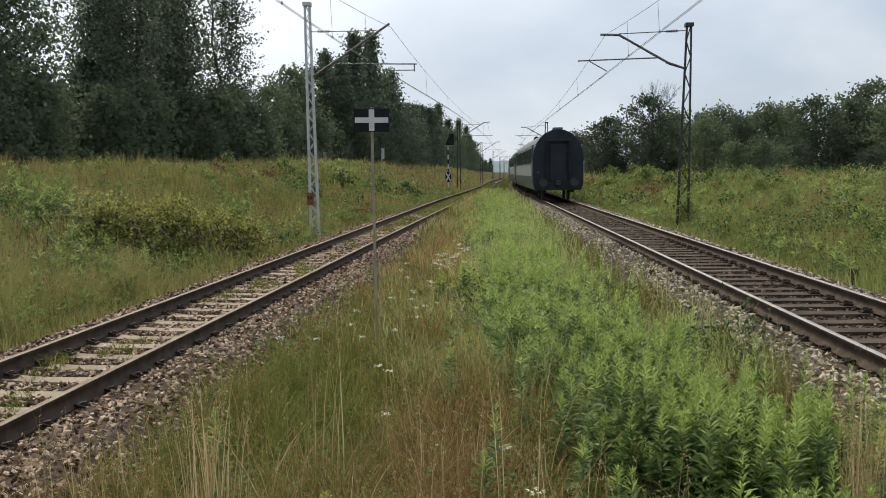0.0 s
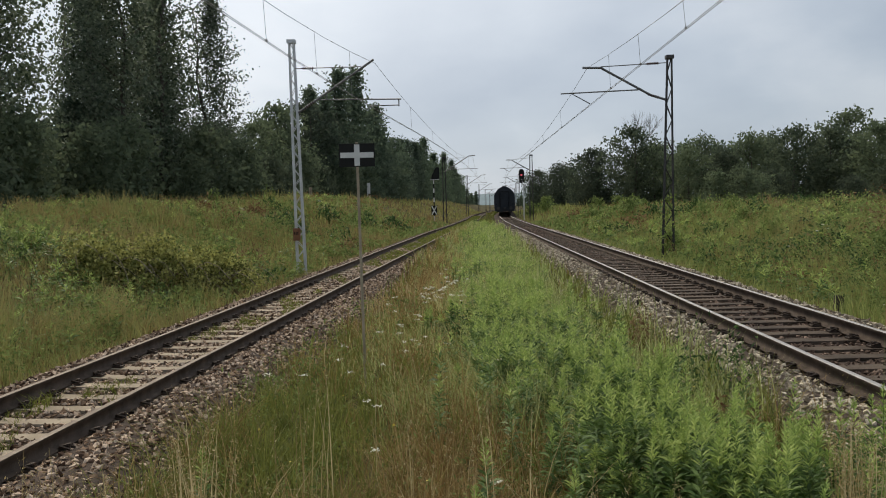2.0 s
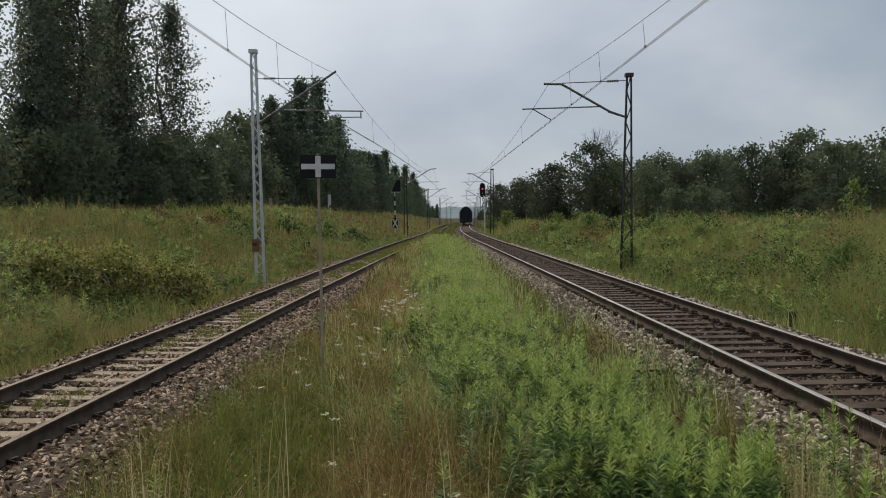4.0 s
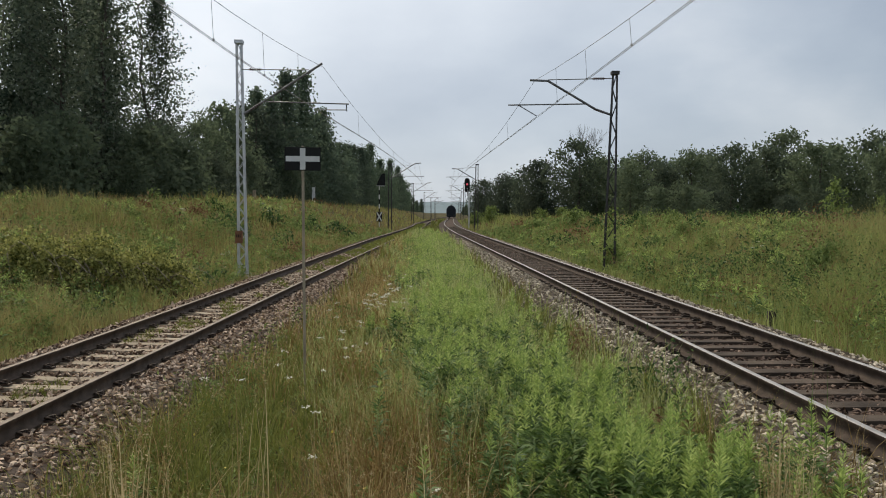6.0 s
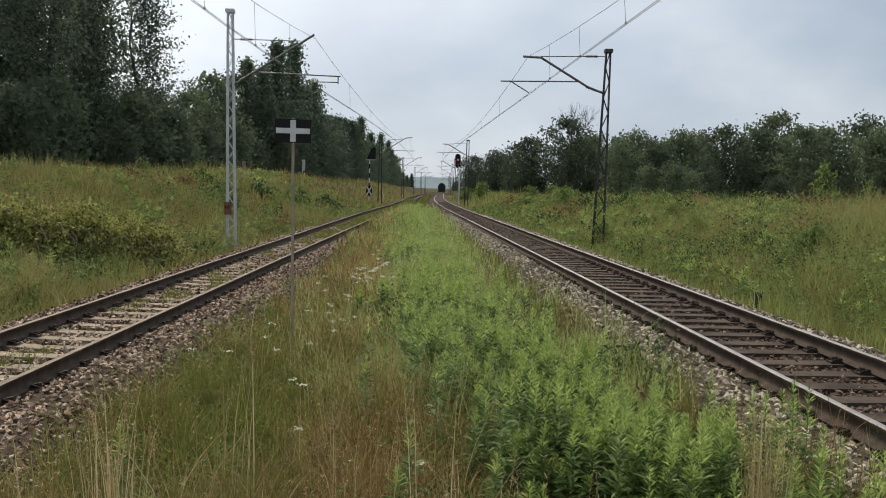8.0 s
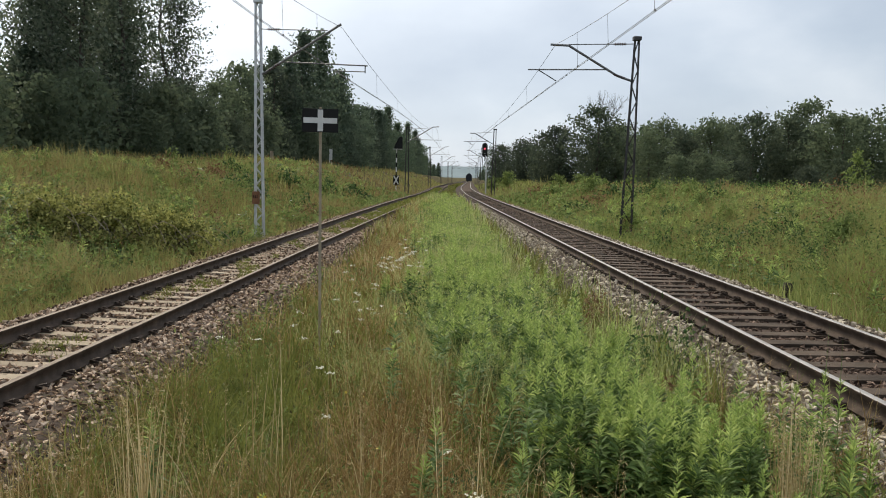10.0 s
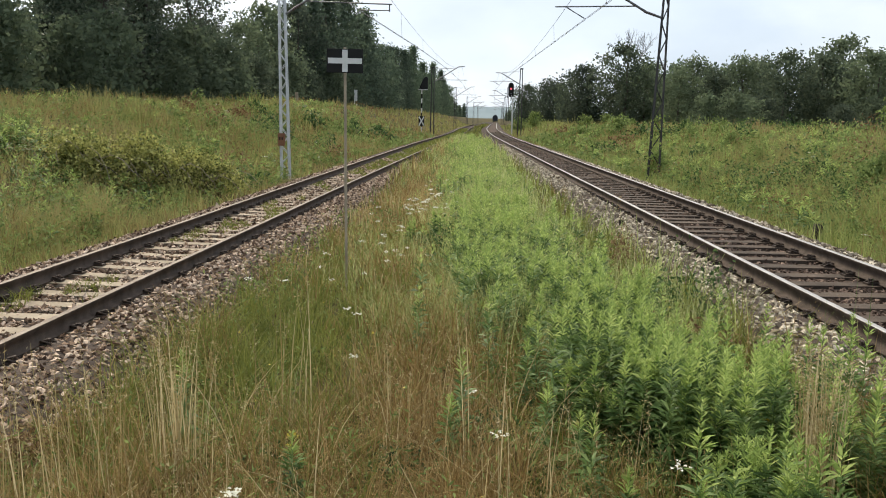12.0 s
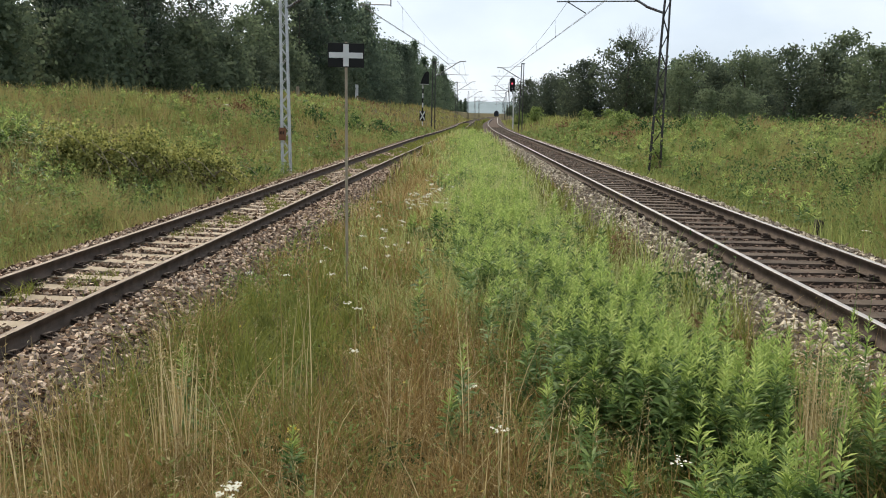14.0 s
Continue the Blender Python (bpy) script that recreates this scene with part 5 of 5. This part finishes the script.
def pale_grass():
    """Tall fresh pale-green grass along the goldenrod, and a few long arching straws in front."""
    rng = np.random.default_rng(80)
    n = 17000
    y = np.exp(rng.uniform(np.log(7.5), np.log(70), n))
    x = belt(y) + 0.3 + rng.normal(size=n) * 0.6
    x, y = clump(x, y, rng, 0.3, 0.06)
    _, _, strip = zones(x, y)
    x, y = x[strip], y[strip]
    blades("pale_green_grass", x, y, rng.uniform(0.45, 0.9, len(x)), np.maximum(0.007, 0.0012 * y), rng.uniform(0.05, 0.6, len(x)), "grass_pale", "tall pale green grass beside the goldenrod", rng, 2)
    n = 16000
    y = np.exp(rng.uniform(np.log(9), np.log(60), n))
    x = rng.normal(size=n) * 0.8 + belt(y) - 1.1
    x, y = clump(x, y, rng, 0.5, 0.07)
    _, _, strip = zones(x, y)
    strip &= wave(x * 2.1, y * 0.9) > -0.25
    x, y = x[strip], y[strip]
    gold = rng.random(len(x)) < 0.25 + 0.6 * dryness(x, y)
    for sel, nm, mat, word in ((~gold, "pale_green_grass", "grass_pale", "pale seeding grass along the strip"), (gold, "golden_grass", "grass_gold", "golden seeding grass along the strip")):
        m = int(sel.sum())
        blades(nm, x[sel], y[sel], rng.uniform(0.35, 0.72, m), np.maximum(0.006, 0.0011 * y[sel]), rng.uniform(0.05, 0.9, m), mat, word, rng, 2)
    n = 60
    x, y = rng.uniform(-2.0, 0.6, n), rng.uniform(3.9, 6.5, n)
    blades("arching_straws", x, y, rng.uniform(0.7, 1.15, n), rng.uniform(0.006, 0.011, n), rng.uniform(0.25, 0.8, n), "straw_pale", "single long arching straws in the grass", rng, 5)


def weed_mounds():
    """Domed clumps of leafy weeds: bright and dark ones on both banks, a few in the strip."""
    rng = np.random.default_rng(81)
    out = {"leaf_fresh": [], "leaf_dark": [], "grass_rust": []}

    def mound(x, y, r, hgt, mat, k=150):
        d = rng.normal(size=(k, 3))
        d[:, 2] = np.abs(d[:, 2])
        d /= np.linalg.norm(d, axis=1)[:, None]
        lump = 1 + 0.25 * np.sin(4 * np.arctan2(d[:, 1], d[:, 0]) + x * 7)
        q = d * (lump * rng.uniform(0.35, 1.0, k) ** 0.5)[:, None] * np.array([r, r, hgt])
        q += rng.normal(size=(k, 3)) * 0.05
        base = float(surface(np.array([x]), np.array([y]))[0])
        q[:, 2] = np.maximum(q[:, 2], 0.02)
        out[mat].append((q + np.array([x, y, base]), np.full(k, max(0.024, 0.0017 * y))))

    for n, lo, hi, az0, az1, side in ((420, 12, 75, 0.05, 0.64, 1), (220, 13, 75, -0.64, -0.02, -1)):
        x, y = scatter(n, az0, az1, lo, hi, rng)
        x, y = clump(x, y, rng, 0.8, 0.6)
        ol, orr, _ = zones(x, y)
        o = orr if side > 0 else -ol
        for a, b, c in zip(x, y, o):
            if 2.8 < c < (22 if side > 0 else 17):
                pick = rng.random()
                mat = "leaf_fresh" if pick < (0.62 if side > 0 else 0.45) else "leaf_dark" if pick < 0.88 else "grass_rust"
                mound(a, b, rng.uniform(0.35, 0.85) * (1 + 0.006 * b), rng.uniform(0.7, 1.25), mat, 230)
    for a, b, r, hgt, mat in ((11.5, 31, 0.9, 1.0, "leaf_fresh"), (12.6, 27.5, 1.1, 1.1, "leaf_fresh"), (10.4, 25, 0.7, 0.8, "leaf_fresh"), (15.0, 33, 1.1, 1.0, "leaf_fresh"), (9.4, 28, 0.6, 0.7, "leaf_dark"), (9.3, 19.5, 0.6, 0.8, "leaf_dark"), (-7.6, 26.4, 0.6, 0.9, "leaf_dark"), (-8.4, 27.0, 0.5, 1.0, "leaf_dark"), (-12.5, 23.5, 0.8, 0.8, "leaf_fresh"), (2.6, 8.8, 0.42, 0.75, "leaf_dark"), (2.3, 9.6, 0.3, 0.6, "leaf_dark"), (-0.15, 14.5, 0.4, 0.75, "leaf_dark"), (0.9, 17, 0.4, 0.8, "leaf_fresh"), (0.6, 11.5, 0.35, 0.8, "leaf_fresh"), (0.35, 5.9, 0.25, 0.3, "leaf_dark"), (-0.35, 5.4, 0.22, 0.28, "leaf_dark"), (0.55, 5.0, 0.2, 0.3, "leaf_dark"), (-1.2, 5.7, 0.2, 0.25, "leaf_dark"), (2.25, 7.4, 0.24, 0.55, "grass_rust"), (1.95, 7.9, 0.2, 0.6, "grass_rust"), (2.4, 12.0, 0.14, 0.7, "grass_rust"), (-3.0, 5.7, 0.16, 0.3, "grass_rust")):
        mound(a, b, r, hgt, mat, 420)
    for mat, word in (("leaf_fresh", "bright green mounds of leafy weeds"), ("leaf_dark", "dark green clumps of nettles and weeds"), ("grass_rust", "rust-brown clumps of dock gone to seed")):
        v, f = leaf_quads(np.concatenate([p for p, _ in out[mat]]), None, np.concatenate([w for _, w in out[mat]]), rng, 2.6)
        tagged(new("weed_clumps", mesh_np("weed_clumps", v, f, mat)), word, "weeds", kind="stuff")


def panicles():
    """Feathery golden flower heads of grass over the drier parts of the strip, rusty ones on the banks."""
    rng = np.random.default_rng(82)
    for n, lo, hi, place, mat, word in ((5200, 3.2, 26, 0, "grass_gold", "feathery golden grass heads between the tracks"), (9000, 9, 80, 1, "grass_straw", "feathery straw-coloured grass heads on the banks"), (1900, 14, 110, 2, "grass_rust", "rusty sorrel and seed heads on the banks")):
        x, y = scatter(n, -0.64, 0.64, lo, hi, rng)
        x, y = clump(x, y, rng, 0.6, 0.09 if place == 0 else 0.3)
        ol, orr, strip = zones(x, y)
        if place == 0:
            keep = strip & (rng.random(n) < dryness(x, y) + 0.12)
        else:
            keep = ((ol < -2.6) & (ol > -18)) | ((orr > 2.6) & (orr < 30))
            if place == 2:
                keep &= (wave(x * 0.9 + 4, y * 0.5) > 0.25) | (bell(x, y, 11, 80, 8, 25) > 0.5) | (bell(x, y, -7, 85, 6, 30) > 0.5)
        x, y = x[keep], y[keep]
        n2, k = len(x), 18 if place == 0 else 9
        h = rng.uniform(0.35, 0.72, n2) if place == 0 else rng.uniform(0.45, 0.95, n2)
        lean = rng.normal(size=(n2, 2)) * 0.16
        s = rng.uniform(0.62, 1.0, (n2, k))
        wide = (0.012 + 0.085 * (1.02 - s)) * (0.6 if place else 1.0) * (1 + 0.01 * y[:, None])
        z0 = surface(x, y)
        p = np.stack([x[:, None] + lean[:, :1] * s * s + rng.normal(size=(n2, k)) * wide, y[:, None] + lean[:, 1:] * s * s + rng.normal(size=(n2, k)) * wide, z0[:, None] + h[:, None] * s], -1).reshape(-1, 3)
        v, f = leaf_quads(p, None, np.repeat(np.maximum(0.0042, 0.00075 * y), k), rng, 3.6)
        tagged(new("grass_heads", mesh_np("grass_heads", v, f, mat)), word, "grass", kind="stuff")


def mast_creeper():
    """Leaves climbing the feet of the dark mast."""
    rng = np.random.default_rng(83)
    n = 420
    q = rng.random(n) ** 1.5
    side = np.where(rng.random(n) < 0.5, -0.2, 0.2) * (1 - 0.5 * q)
    p = np.stack([BR.x + side + 0.1 * q + rng.normal(size=n) * 0.16 * (1.1 - 0.5 * q), BR.y + rng.normal(size=n) * 0.14, BR.z + 2.5 * q], -1)
    v, f = leaf_quads(p, None, 0.075, rng, 1.4)
    tagged(new("creeper", mesh_np("creeper", v, f, "leaf_fresh")), "light green creeper climbing the foot of the dark mast", "creeper", kind="stuff")


weed_mounds()
panicles()
mast_creeper()
near_grass()
pale_grass()
strip_grass()
bank_grass()
seed_stalks()
goldenrod()
herbs()
flowers()
bramble_thicket()
track_weeds()

motions()
